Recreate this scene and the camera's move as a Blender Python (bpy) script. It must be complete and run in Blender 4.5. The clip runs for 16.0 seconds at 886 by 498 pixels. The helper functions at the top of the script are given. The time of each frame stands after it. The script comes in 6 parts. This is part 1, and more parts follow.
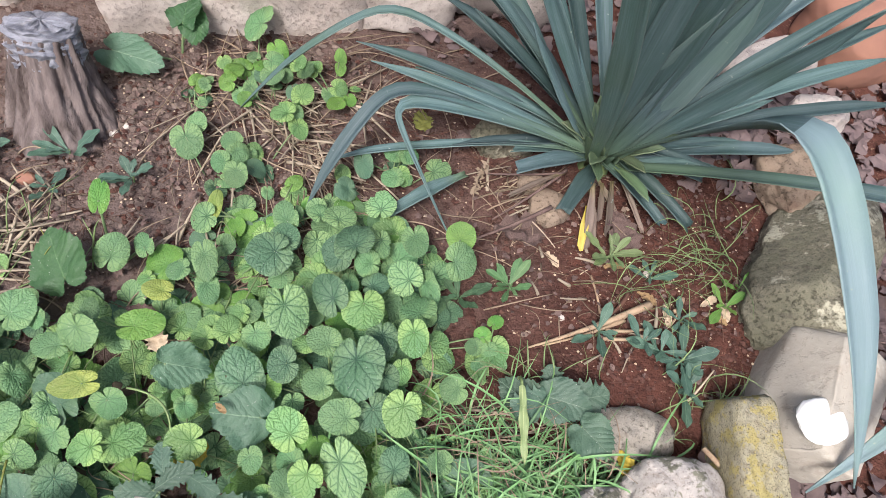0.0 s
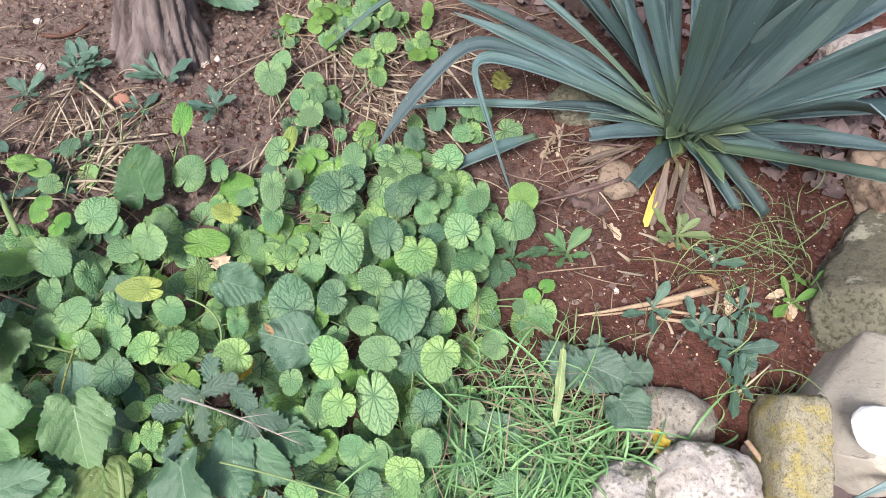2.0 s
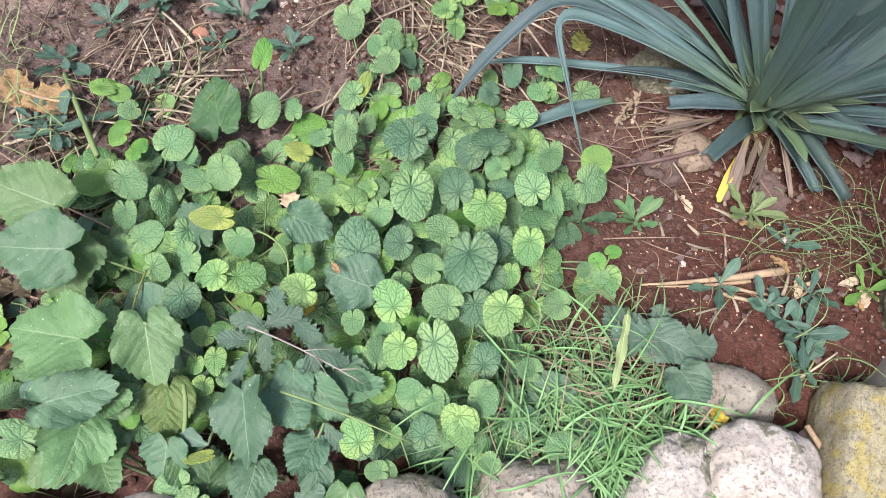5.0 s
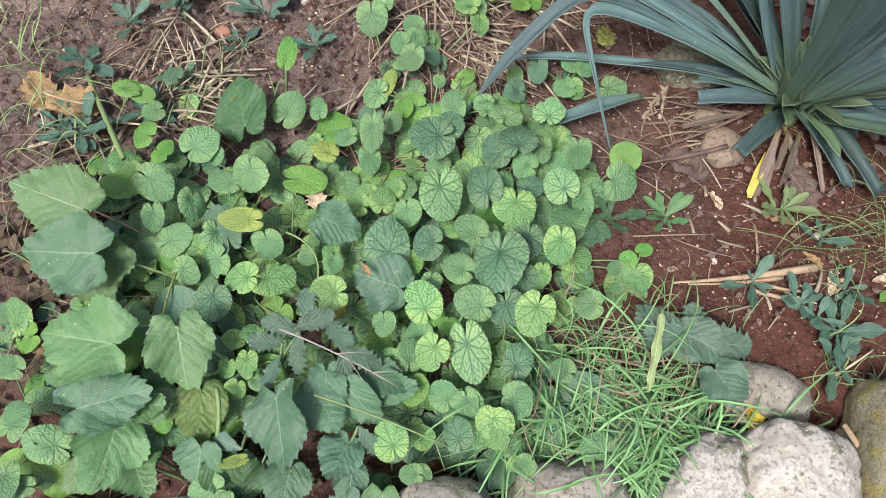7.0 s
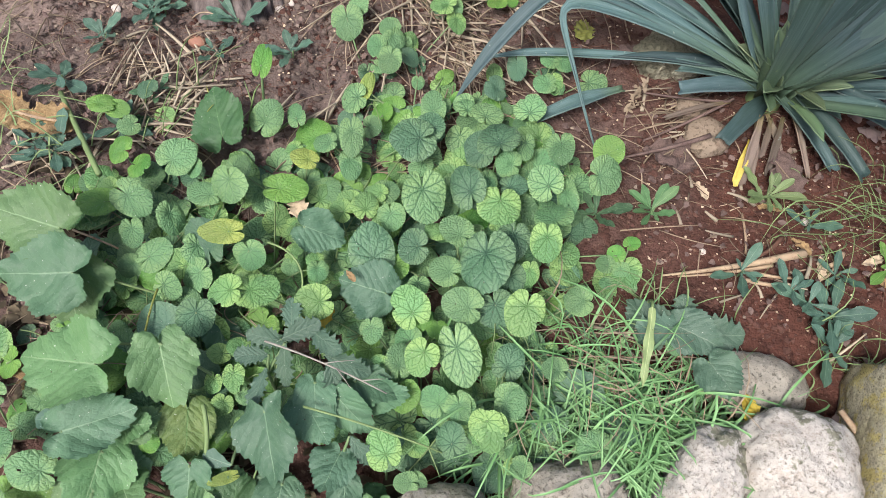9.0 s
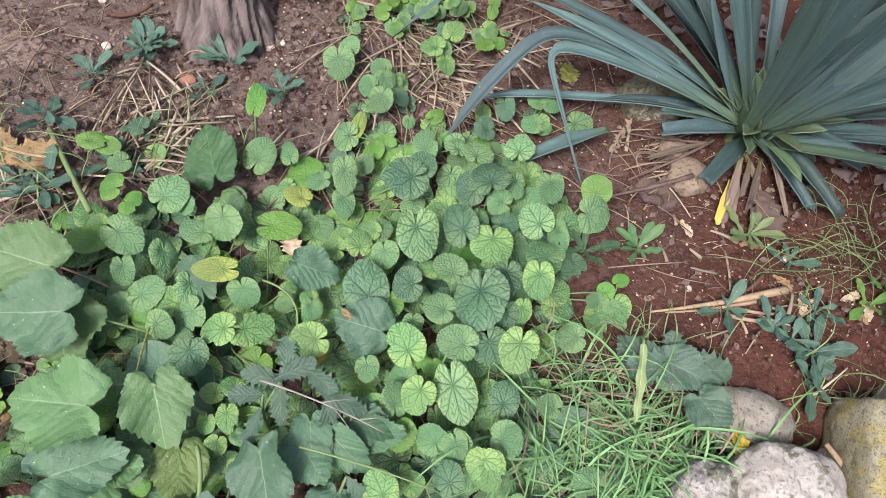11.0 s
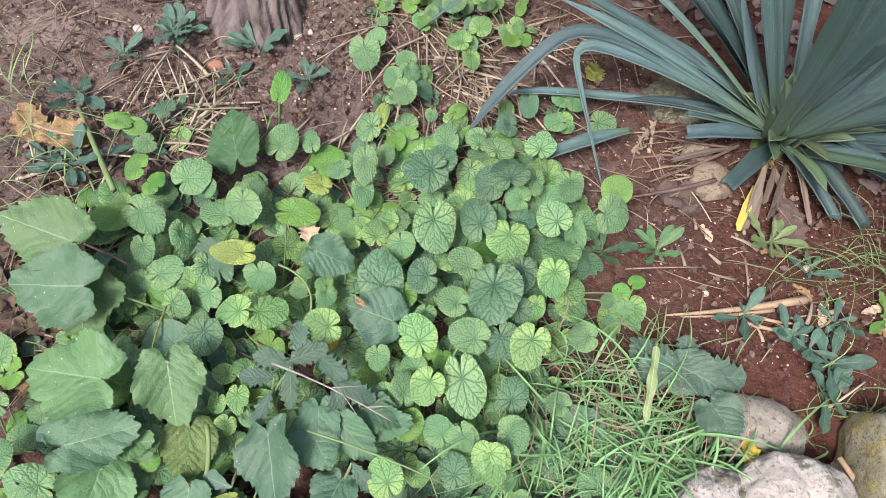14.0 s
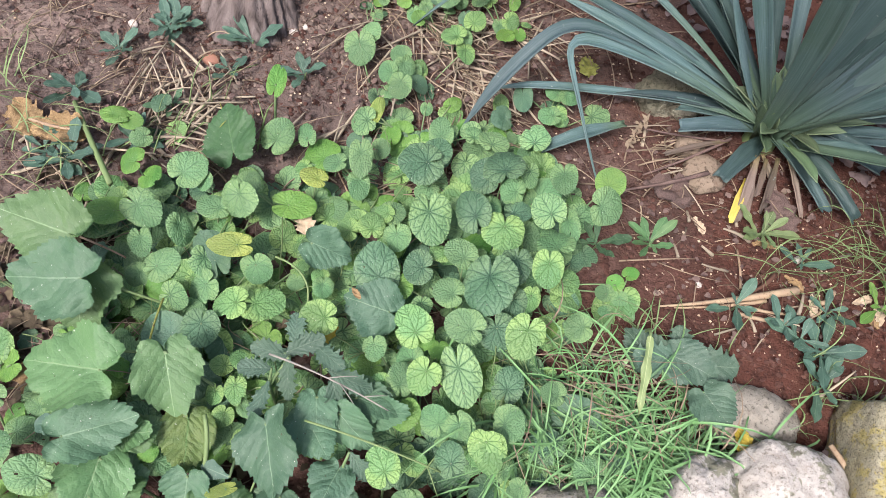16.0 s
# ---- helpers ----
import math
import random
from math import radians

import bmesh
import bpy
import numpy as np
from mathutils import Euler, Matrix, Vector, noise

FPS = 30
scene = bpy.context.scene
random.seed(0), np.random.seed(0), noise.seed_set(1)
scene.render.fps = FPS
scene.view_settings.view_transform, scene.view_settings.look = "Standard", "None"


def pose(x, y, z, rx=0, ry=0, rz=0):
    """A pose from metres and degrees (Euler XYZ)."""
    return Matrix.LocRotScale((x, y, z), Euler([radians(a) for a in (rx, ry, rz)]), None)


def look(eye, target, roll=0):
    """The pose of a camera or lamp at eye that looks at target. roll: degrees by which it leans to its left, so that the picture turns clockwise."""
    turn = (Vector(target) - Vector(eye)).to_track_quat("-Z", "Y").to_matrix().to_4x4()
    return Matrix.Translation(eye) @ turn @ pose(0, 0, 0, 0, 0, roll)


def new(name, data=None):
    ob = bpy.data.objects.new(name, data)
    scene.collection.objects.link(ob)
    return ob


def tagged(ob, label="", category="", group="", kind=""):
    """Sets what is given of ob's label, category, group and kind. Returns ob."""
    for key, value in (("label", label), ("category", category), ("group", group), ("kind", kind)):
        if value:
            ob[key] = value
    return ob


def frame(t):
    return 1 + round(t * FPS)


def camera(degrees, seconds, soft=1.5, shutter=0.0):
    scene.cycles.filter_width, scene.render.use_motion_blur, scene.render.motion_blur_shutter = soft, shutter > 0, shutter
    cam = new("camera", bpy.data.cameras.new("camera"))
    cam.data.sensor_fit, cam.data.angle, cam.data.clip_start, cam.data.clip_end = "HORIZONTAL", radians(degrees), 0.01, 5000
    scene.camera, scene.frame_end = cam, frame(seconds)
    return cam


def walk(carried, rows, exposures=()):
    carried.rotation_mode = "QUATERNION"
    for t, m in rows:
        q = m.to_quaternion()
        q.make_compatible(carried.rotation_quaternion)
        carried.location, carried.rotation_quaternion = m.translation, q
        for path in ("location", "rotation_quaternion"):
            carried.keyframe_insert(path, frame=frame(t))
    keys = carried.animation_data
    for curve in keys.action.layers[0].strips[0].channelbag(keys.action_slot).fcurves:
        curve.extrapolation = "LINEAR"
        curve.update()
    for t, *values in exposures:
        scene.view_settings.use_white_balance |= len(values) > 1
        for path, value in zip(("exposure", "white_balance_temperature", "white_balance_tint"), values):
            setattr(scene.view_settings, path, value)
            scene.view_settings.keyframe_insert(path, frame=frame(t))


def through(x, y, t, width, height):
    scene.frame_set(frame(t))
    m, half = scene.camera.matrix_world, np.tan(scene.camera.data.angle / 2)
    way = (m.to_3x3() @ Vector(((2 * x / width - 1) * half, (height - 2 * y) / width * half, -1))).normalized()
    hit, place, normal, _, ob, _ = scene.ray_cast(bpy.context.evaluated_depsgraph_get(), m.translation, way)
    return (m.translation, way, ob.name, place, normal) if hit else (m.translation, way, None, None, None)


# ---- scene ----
cam = camera(66.5, 16.0, soft=0.5)
PATH = [
    (0, (0.336, -0.175, 0.753), (0.388, 0.852, -0.962), 14.1),
    (0.5, (0.356, -0.182, 0.755), (0.394, 0.858, -0.953), 12.7),
    (1, (0.364, -0.171, 0.781), (0.201, 0.926, -0.883), 2.9),
    (1.5, (0.375, -0.168, 0.77), (0.223, 0.907, -0.91), 6.2),
    (2, (0.371, -0.195, 0.745), (0.208, 0.723, -1.024), 9.5),
    (2.5, (0.368, -0.201, 0.743), (0.174, 0.661, -1.051), 9.4),
    (3, (0.363, -0.21, 0.735), (0.151, 0.637, -1.065), 9.5),
    (3.5, (0.358, -0.217, 0.738), (0.093, 0.598, -1.068), 7.1),
    (3.7, (0.351, -0.219, 0.739), (0.098, 0.59, -1.073), 8.6),
    (5.8, (0.341, -0.228, 0.72), (0.111, 0.598, -1.086), 9.1),
    (6, (0.336, -0.226, 0.721), (0.089, 0.582, -1.091), 8.3),
    (6.5, (0.327, -0.235, 0.717), (0.113, 0.512, -1.126), 6.9),
    (7, (0.319, -0.228, 0.721), (0.076, 0.569, -1.097), 7.7),
    (7.5, (0.317, -0.203, 0.708), (0.188, 0.538, -1.145), 12.0),
    (8, (0.317, -0.197, 0.717), (0.138, 0.534, -1.136), 9.3),
    (8.5, (0.317, -0.21, 0.714), (0.099, 0.606, -1.099), 9.5),
    (8.7, (0.326, -0.217, 0.712), (0.089, 0.587, -1.104), 6.5),
    (10.8, (0.302, -0.229, 0.716), (0.155, 0.698, -1.051), 11.2),
    (11, (0.301, -0.229, 0.719), (0.121, 0.695, -1.046), 10.4),
    (11.5, (0.313, -0.223, 0.724), (0.074, 0.717, -1.026), 7.7),
    (12, (0.318, -0.225, 0.72), (0.084, 0.734, -1.019), 8.1),
    (12.5, (0.309, -0.229, 0.726), (0.022, 0.711, -1.016), 7.3),
    (13, (0.314, -0.228, 0.721), (0.093, 0.706, -1.034), 10.5),
    (13.5, (0.313, -0.23, 0.718), (0.093, 0.679, -1.05), 10.2),
    (14, (0.309, -0.232, 0.718), (0.072, 0.664, -1.054), 9.6),
    (14.5, (0.304, -0.233, 0.72), (0.075, 0.654, -1.058), 10.1),
    (15, (0.305, -0.239, 0.718), (0.091, 0.635, -1.068), 10.4),
    (15.5, (0.306, -0.243, 0.718), (0.087, 0.654, -1.056), 10.7),
    (16, (0.311, -0.242, 0.719), (0.091, 0.66, -1.052), 10.4),
]
walk(cam, [(t, look(eye, target, roll)) for t, eye, target, roll in PATH], [(0.0, 0.40, 6200, 13), (0.4, 0.48, 6200, 13), (0.6, 0.58, 6200, 13), (3.0, 0.62, 6200, 13), (6.0, 0.61, 6200, 13), (6.5, 0.58, 6200, 13), (7.0, 0.42, 6200, 8), (7.5, 0.41, 6200, 8), (8.5, 0.39, 6200, 8), (11.0, 0.41, 6200, 13), (12.5, 0.46, 6200, 13), (13.5, 0.52, 6200, 13), (16.0, 0.52, 6200, 13)])

# ---- world and light: bright overcast ----
SUN_EL, SUN_ROT = radians(56), radians(196)
world = bpy.data.worlds.new("sky")
scene.world = world
world.use_nodes = True
wn = world.node_tree.nodes
sky = wn.new("ShaderNodeTexSky")
sky.sky_type = "NISHITA"
sky.sun_disc = False
sky.sun_elevation, sky.sun_rotation = SUN_EL, SUN_ROT
sky.air_density, sky.dust_density, sky.ozone_density = 1.0, 6.0, 0.6
wn["Background"].inputs["Strength"].default_value = 0.15
world.node_tree.links.new(sky.outputs[0], wn["Background"].inputs["Color"])
sun = new("sun", bpy.data.lights.new("sun", "SUN"))
sun.data.energy, sun.data.angle, sun.data.color = 3.4, radians(15), (1.0, 0.965, 0.92)
sun.matrix_world = look((0, 0, 0), (-math.sin(SUN_ROT) * math.cos(SUN_EL), -math.cos(SUN_ROT) * math.cos(SUN_EL), -math.sin(SUN_EL)))


# ---- small helpers ----
def part(name, mesh, parent, label="", m=None):
    """Link a mesh as one object under a thing."""
    ob = new(name, mesh)
    ob.parent = parent
    if m is not None:
        ob.matrix_basis = m
    return tagged(ob, label)


def thing(name, label, category, at=(0, 0, 0), data=None, group="", kind=""):
    ob = new(name, data)
    ob.location = at
    return tagged(ob, label, category, group, kind)


def smooth(mesh):
    for p in mesh.polygons:
        p.use_smooth = True
    return mesh


def mesh_of(name, verts, faces, mat, soft=True):
    me = bpy.data.meshes.new(name)
    me.from_pydata([tuple(v) for v in verts], [], faces)
    me.materials.append(mat)
    me.update()
    return smooth(me) if soft else me


def fbm(p, scale, octaves=4):
    return noise.fractal(Vector(p) * scale, 1.0, 2.0, octaves)


def ground_z(x, y):
    """Height of the bed: level soil with lumps, falling off a little beyond the stones."""
    z = 0.006 * noise.noise(Vector((x * 5, y * 5, 0))) + 0.004 * noise.noise(Vector((x * 17, y * 17, 3)))
    drop = max(0.0, min(1.0, (0.12 - (y - 0.62 * x + 0.34)) / 0.12)) + max(0.0, min(1.0, (x - 0.86) / 0.1))
    return z - 0.03 * min(1.0, drop)


# ---- materials ----
class Nodes:
    """A short way to write node trees."""

    def __init__(self, name):
        self.mat = bpy.data.materials.new(name)
        self.mat.use_nodes = True
        self.t = self.mat.node_tree
        self.n = self.t.nodes
        self.bsdf = self.n["Principled BSDF"]
        self.out = self.n["Material Output"]
        self.obj = self.n.new("ShaderNodeTexCoord").outputs["Object"]

    def set(self, socket, v):
        if isinstance(v, bpy.types.NodeSocket):
            self.t.links.new(v, socket)
        elif isinstance(v, (tuple, list)) and socket.type == "RGBA":
            socket.default_value = (*v, 1) if len(v) == 3 else v
        else:
            socket.default_value = v

    def math(self, op, a, b=0.0, clamp=False):
        m = self.n.new("ShaderNodeMath")
        m.operation, m.use_clamp = op, clamp
        self.set(m.inputs[0], a)
        self.set(m.inputs[1], b)
        return m.outputs[0]

    def noise(self, scale, detail=4, rough=0.55, vec=None):
        m = self.n.new("ShaderNodeTexNoise")
        self.set(m.inputs["Vector"], vec or self.obj)
        m.inputs["Scale"].default_value, m.inputs["Detail"].default_value, m.inputs["Roughness"].default_value = scale, detail, rough
        return m.outputs["Fac"]

    def ramp(self, fac, lo, hi):
        m = self.n.new("ShaderNodeMapRange")
        self.set(m.inputs[0], fac)
        m.inputs[1].default_value, m.inputs[2].default_value = lo, hi
        return m.outputs[0]

    def mix(self, fac, a, b, kind="MIX"):
        m = self.n.new("ShaderNodeMix")
        m.data_type, m.blend_type = "RGBA", kind
        self.set(m.inputs[0], fac)
        self.set(m.inputs[6], a)
        self.set(m.inputs[7], b)
        return m.outputs[2]

    def bump(self, height, strength, distance):
        m = self.n.new("ShaderNodeBump")
        m.inputs["Strength"].default_value, m.inputs["Distance"].default_value = strength, distance
        self.set(m.inputs["Height"], height)
        self.t.links.new(m.outputs[0], self.bsdf.inputs["Normal"])
        return m.outputs[0]

    def done(self, color, rough=0.8, spec=0.3):
        self.set(self.bsdf.inputs["Base Color"], color)
        self.set(self.bsdf.inputs["Roughness"], rough)
        self.bsdf.inputs["Specular IOR Level"].default_value = spec
        return self.mat

    def random(self):
        return self.n.new("ShaderNodeObjectInfo").outputs["Random"]

    def island(self):
        return self.n.new("ShaderNodeNewGeometry").outputs["Random Per Island"]


def leaf_finish(k, col, base, nrm, rough, spec, through):
    """Gloss on top and a share of light let through."""
    k.done(col, rough, spec)
    tr = k.n.new("ShaderNodeBsdfTranslucent")
    k.set(tr.inputs["Color"], k.mix(0.5, col, (base[0] * 1.7, base[1] * 1.55, base[2] * 0.6)))
    k.t.links.new(nrm, tr.inputs["Normal"])
    sh = k.n.new("ShaderNodeMixShader")
    sh.inputs[0].default_value = through
    k.t.links.new(k.bsdf.outputs[0], sh.inputs[1])
    k.t.links.new(tr.outputs[0], sh.inputs[2])
    k.t.links.new(sh.outputs[0], k.out.inputs["Surface"])
    return k.mat


def leaf_start(name):
    k = Nodes(name)
    sep = k.n.new("ShaderNodeSeparateXYZ")
    k.set(sep.inputs[0], k.obj)
    rand = k.random()
    shift = k.n.new("ShaderNodeVectorMath")
    k.set(shift.inputs[0], k.obj)
    k.set(shift.inputs[1], k.math("MULTIPLY", rand, 23.0))
    return k, sep.outputs[0], sep.outputs[1], rand, shift.outputs[0]


def leaf_tint(k, col, rand, low, span, hue=0.03):
    hsv = k.n.new("ShaderNodeHueSaturation")
    k.set(hsv.inputs["Color"], col)
    k.set(hsv.inputs["Value"], k.math("ADD", low, k.math("MULTIPLY", rand, span)))
    turn = k.math("FRACT", k.math("MULTIPLY", rand, 7.31))
    k.set(hsv.inputs["Hue"], k.math("ADD", 0.5 - hue * 0.6, k.math("MULTIPLY", turn, hue)))
    return hsv.outputs[0]


def leaf_marks(k, col, here, holes=0.72):
    """Nibbled brown spots, dust and pale specks."""
    col = k.mix(k.math("MULTIPLY", k.ramp(k.noise(13, 2, 0.5, here), holes, holes + 0.035), 0.85), col, (0.055, 0.05, 0.025))
    col = k.mix(k.math("MULTIPLY", k.ramp(k.noise(48, 3, 0.6, here), 0.56, 0.75), 0.16), col, (0.3, 0.33, 0.27))
    return k.mix(k.math("MULTIPLY", k.ramp(k.noise(27, 1, 0.5, here), 0.74, 0.78), 0.7), col, (0.5, 0.52, 0.45))


def violet_material(name, base, base2, vein, amount, width=0.011, crinkle=0.6, rim=0.55, rough=0.5, through=0.15):
    """A round leaf: veins fan from the stalk's joint and branch, the blade puckered between them, the rim pale."""
    k, x, y, rand, here = leaf_start(name)
    wob = k.math("MULTIPLY", k.math("SUBTRACT", k.noise(3.6, 3, 0.6, here), 0.5), 0.34)
    v = k.math("ADD", y, 0.24)
    reach = k.math("SQRT", k.math("ADD", k.math("MULTIPLY", x, x), k.math("MULTIPLY", v, v)))
    angle = k.math("ADD", k.math("ARCTAN2", k.math("ABSOLUTE", x), v), wob)
    off = k.math("PINGPONG", k.math("ADD", angle, 6.2), 0.31)
    main = k.math("MULTIPLY", off, reach)
    branch = k.math("PINGPONG", k.math("ADD", k.math("SUBTRACT", k.math("ADD", reach, k.math("MULTIPLY", wob, 0.35)), k.math("MULTIPLY", main, 1.15)), 4.0), 0.062)
    side = k.math("ADD", branch, k.math("MULTIPLY", k.ramp(reach, 0.34, 0.1), 0.06))
    cell = k.n.new("ShaderNodeTexVoronoi")
    cell.feature = "DISTANCE_TO_EDGE"
    cell.inputs["Scale"].default_value = 11
    k.set(cell.inputs["Vector"], here)
    net = cell.outputs["Distance"]
    taper = k.math("ADD", width * 1.7, k.math("MULTIPLY", reach, -width * 1.3))
    big = k.math("SUBTRACT", 1.0, k.math("DIVIDE", main, taper), True)
    small = k.math("MULTIPLY", k.math("SUBTRACT", 1.0, k.math("DIVIDE", side, width * 0.85), True), 0.8)
    fine = k.math("MULTIPLY", k.math("SUBTRACT", 1.0, k.math("DIVIDE", net, 0.06), True), 0.16)
    marks = k.math("MAXIMUM", k.math("MAXIMUM", big, small), fine)
    halo = k.math("SUBTRACT", 1.0, k.math("DIVIDE", k.math("MINIMUM", main, side), 0.04), True)
    col = leaf_tint(k, k.mix(k.ramp(k.noise(2.4, 3, 0.55, here), 0.35, 0.66), base, base2), rand, 0.72, 0.48)
    edge = k.ramp(k.math("ADD", k.math("POWER", k.math("MULTIPLY", k.math("ABSOLUTE", x), 2.0), 2.0), k.math("POWER", k.math("ABSOLUTE", k.math("MULTIPLY", k.math("SUBTRACT", y, 0.1), 2.0)), 2.0)), 0.55, 1.05)
    col = k.mix(k.math("MULTIPLY", edge, rim), col, (base[0] * 1.55 + 0.03, base[1] * 1.3 + 0.03, base[2] * 1.15 + 0.015))
    col = k.mix(k.math("MULTIPLY", halo, amount * 0.4), col, vein)
    fade = k.ramp(k.noise(2.6, 2, 0.5, here), 0.2, 0.55)
    col = k.mix(k.math("MULTIPLY", marks, k.math("MULTIPLY", k.math("ADD", 0.55, k.math("MULTIPLY", fade, 0.45)), amount)), col, vein)
    col = leaf_marks(k, col, here)
    dome = k.math("POWER", k.math("DIVIDE", k.math("MINIMUM", main, side), 0.05, True), 0.7)
    pucker = k.math("POWER", k.math("DIVIDE", net, 0.2, True), 0.8)
    height = k.math("ADD", k.math("ADD", dome, k.math("MULTIPLY", pucker, 0.7)), k.math("MULTIPLY", k.noise(6, 4, 0.6, here), 0.8))
    return leaf_finish(k, col, base, k.bump(height, crinkle, 0.0009), rough, 0.34, through)


def blade_material(name, base, base2, rib, rib_width=0.013, attach=-0.5, side=0.5, relief=0.4, rough=0.55, through=0.14, net_share=0.2):
    """A longer leaf: a pale midrib with thin side veins, blotched and softly puckered."""
    k, x, y, rand, here = leaf_start(name)
    wob = k.math("MULTIPLY", k.math("SUBTRACT", k.noise(3.2, 3, 0.6, here), 0.5), 0.3)
    u, v = k.math("ABSOLUTE", k.math("ADD", x, k.math("MULTIPLY", wob, 0.12))), k.math("SUBTRACT", y, attach)
    mid = k.math("SUBTRACT", 1.0, k.math("DIVIDE", u, k.math("MAXIMUM", k.math("SUBTRACT", rib_width * 1.5, k.math("MULTIPLY", v, rib_width)), 0.002)), True)
    line = k.math("PINGPONG", k.math("ADD", k.math("SUBTRACT", k.math("ADD", v, wob), k.math("MULTIPLY", u, 0.95)), 9.0), 0.085)
    veins = k.math("MULTIPLY", k.math("SUBTRACT", 1.0, k.math("DIVIDE", line, rib_width * 0.6), True), side)
    cell = k.n.new("ShaderNodeTexVoronoi")
    cell.feature = "DISTANCE_TO_EDGE"
    cell.inputs["Scale"].default_value = 13
    k.set(cell.inputs["Vector"], here)
    net = k.math("MULTIPLY", k.math("SUBTRACT", 1.0, k.math("DIVIDE", cell.outputs["Distance"], 0.06), True), net_share)
    col = k.mix(k.ramp(k.noise(2.6, 4, 0.6, here), 0.32, 0.68), base, base2)
    col = k.mix(k.math("MULTIPLY", k.ramp(k.noise(7, 4, 0.6, here), 0.45, 0.7), 0.35), col, (base[0] * 0.6, base[1] * 0.7, base[2] * 0.66))
    col = leaf_tint(k, col, rand, 0.68, 0.4)
    col = k.mix(k.math("MULTIPLY", k.math("MAXIMUM", veins, net), 0.55), col, rib)
    col = k.mix(mid, col, (rib[0] * 1.25, rib[1] * 1.2, rib[2] * 1.1))
    col = leaf_marks(k, col, here, 0.74)
    puff = k.math("POWER", k.math("DIVIDE", line, 0.085, True), 0.6)
    height = k.math("ADD", k.math("ADD", k.math("MULTIPLY", puff, side), k.math("MULTIPLY", k.noise(5, 5, 0.6, here), 1.3)), k.math("MULTIPLY", k.math("DIVIDE", cell.outputs["Distance"], 0.2, True), 0.1))
    return leaf_finish(k, col, base, k.bump(height, relief, 0.003), rough, 0.36, through)


LEAF = {
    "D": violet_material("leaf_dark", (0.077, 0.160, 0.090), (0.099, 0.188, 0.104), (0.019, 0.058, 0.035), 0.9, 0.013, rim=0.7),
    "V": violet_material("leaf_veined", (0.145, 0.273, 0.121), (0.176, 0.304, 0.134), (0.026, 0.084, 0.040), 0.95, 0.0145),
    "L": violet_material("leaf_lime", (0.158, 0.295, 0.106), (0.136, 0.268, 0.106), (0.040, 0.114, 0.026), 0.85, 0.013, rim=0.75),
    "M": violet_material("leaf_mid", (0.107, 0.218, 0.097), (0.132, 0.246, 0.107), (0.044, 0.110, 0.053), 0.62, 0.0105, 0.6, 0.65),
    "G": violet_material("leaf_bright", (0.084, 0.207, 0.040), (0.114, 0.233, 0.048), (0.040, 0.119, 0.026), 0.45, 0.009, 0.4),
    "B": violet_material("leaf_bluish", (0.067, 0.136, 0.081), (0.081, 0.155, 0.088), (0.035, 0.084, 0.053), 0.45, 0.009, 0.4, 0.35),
    "Y": violet_material("leaf_yellowing", (0.211, 0.290, 0.066), (0.255, 0.317, 0.088), (0.088, 0.158, 0.035), 0.6, 0.01, 0.6),
}
LANCE = {
    "Y": blade_material("lance_yellowing", (0.2, 0.265, 0.11), (0.24, 0.29, 0.13), (0.34, 0.38, 0.2), 0.03, side=0.05, relief=0.2, net_share=0.05),
    "D": blade_material("lance_dark", (0.058, 0.123, 0.062), (0.075, 0.145, 0.070), (0.097, 0.167, 0.088), 0.03, side=0.1, relief=0.2, net_share=0.05),
    "M": blade_material("lance_mid", (0.088, 0.180, 0.075), (0.110, 0.207, 0.084), (0.132, 0.220, 0.097), 0.03, side=0.1, relief=0.2, net_share=0.05),
    "G": blade_material("lance_bright", (0.106, 0.220, 0.044), (0.128, 0.242, 0.053), (0.150, 0.246, 0.070), 0.03, side=0.1, relief=0.2, net_share=0.05),
    "B": blade_material("lance_bluish", (0.062, 0.123, 0.090), (0.081, 0.150, 0.110), (0.110, 0.180, 0.132), 0.03, side=0.08, relief=0.2, net_share=0.05),
    "P": blade_material("lance_pale", (0.132, 0.194, 0.079), (0.150, 0.207, 0.088), (0.185, 0.238, 0.123), 0.035, side=0.08, relief=0.2, net_share=0.05),
}
BROAD = {
    "M": blade_material("broad_mid", (0.1, 0.195, 0.078), (0.124, 0.222, 0.092), (0.163, 0.255, 0.141)),
    "B": blade_material("broad_bluish", (0.075, 0.155, 0.092), (0.098, 0.183, 0.11), (0.136, 0.216, 0.145)),
    "D": blade_material("broad_dark", (0.040, 0.104, 0.040), (0.053, 0.123, 0.046), (0.066, 0.136, 0.057)),
    "F": blade_material("broad_frilly", (0.066, 0.122, 0.083), (0.086, 0.146, 0.098), (0.114, 0.163, 0.123), 0.012, relief=0.35, net_share=0.5),
    "Y": blade_material("broad_yellowing", (0.132, 0.202, 0.058), (0.167, 0.220, 0.062), (0.062, 0.132, 0.040), 0.018, relief=0.6, net_share=0.5),
}


def plain(name, a, b, scale, rough=0.8, detail=5, bump=0.0, size=0.002, spots=None, island=0.0):
    k = Nodes(name)
    col = k.mix(k.ramp(k.noise(scale, detail), 0.3, 0.7), a, b)
    if island:
        col = k.mix(k.math("MULTIPLY", k.island(), island), col, (a[0] * 0.3, a[1] * 0.3, a[2] * 0.3))
    if spots:
        col = k.mix(k.ramp(k.noise(scale * 6, 3), 0.58, 0.7), col, spots)
    if bump:
        k.bump(k.noise(scale * 5, 6, 0.65), bump, size)
    return k.done(col, rough)


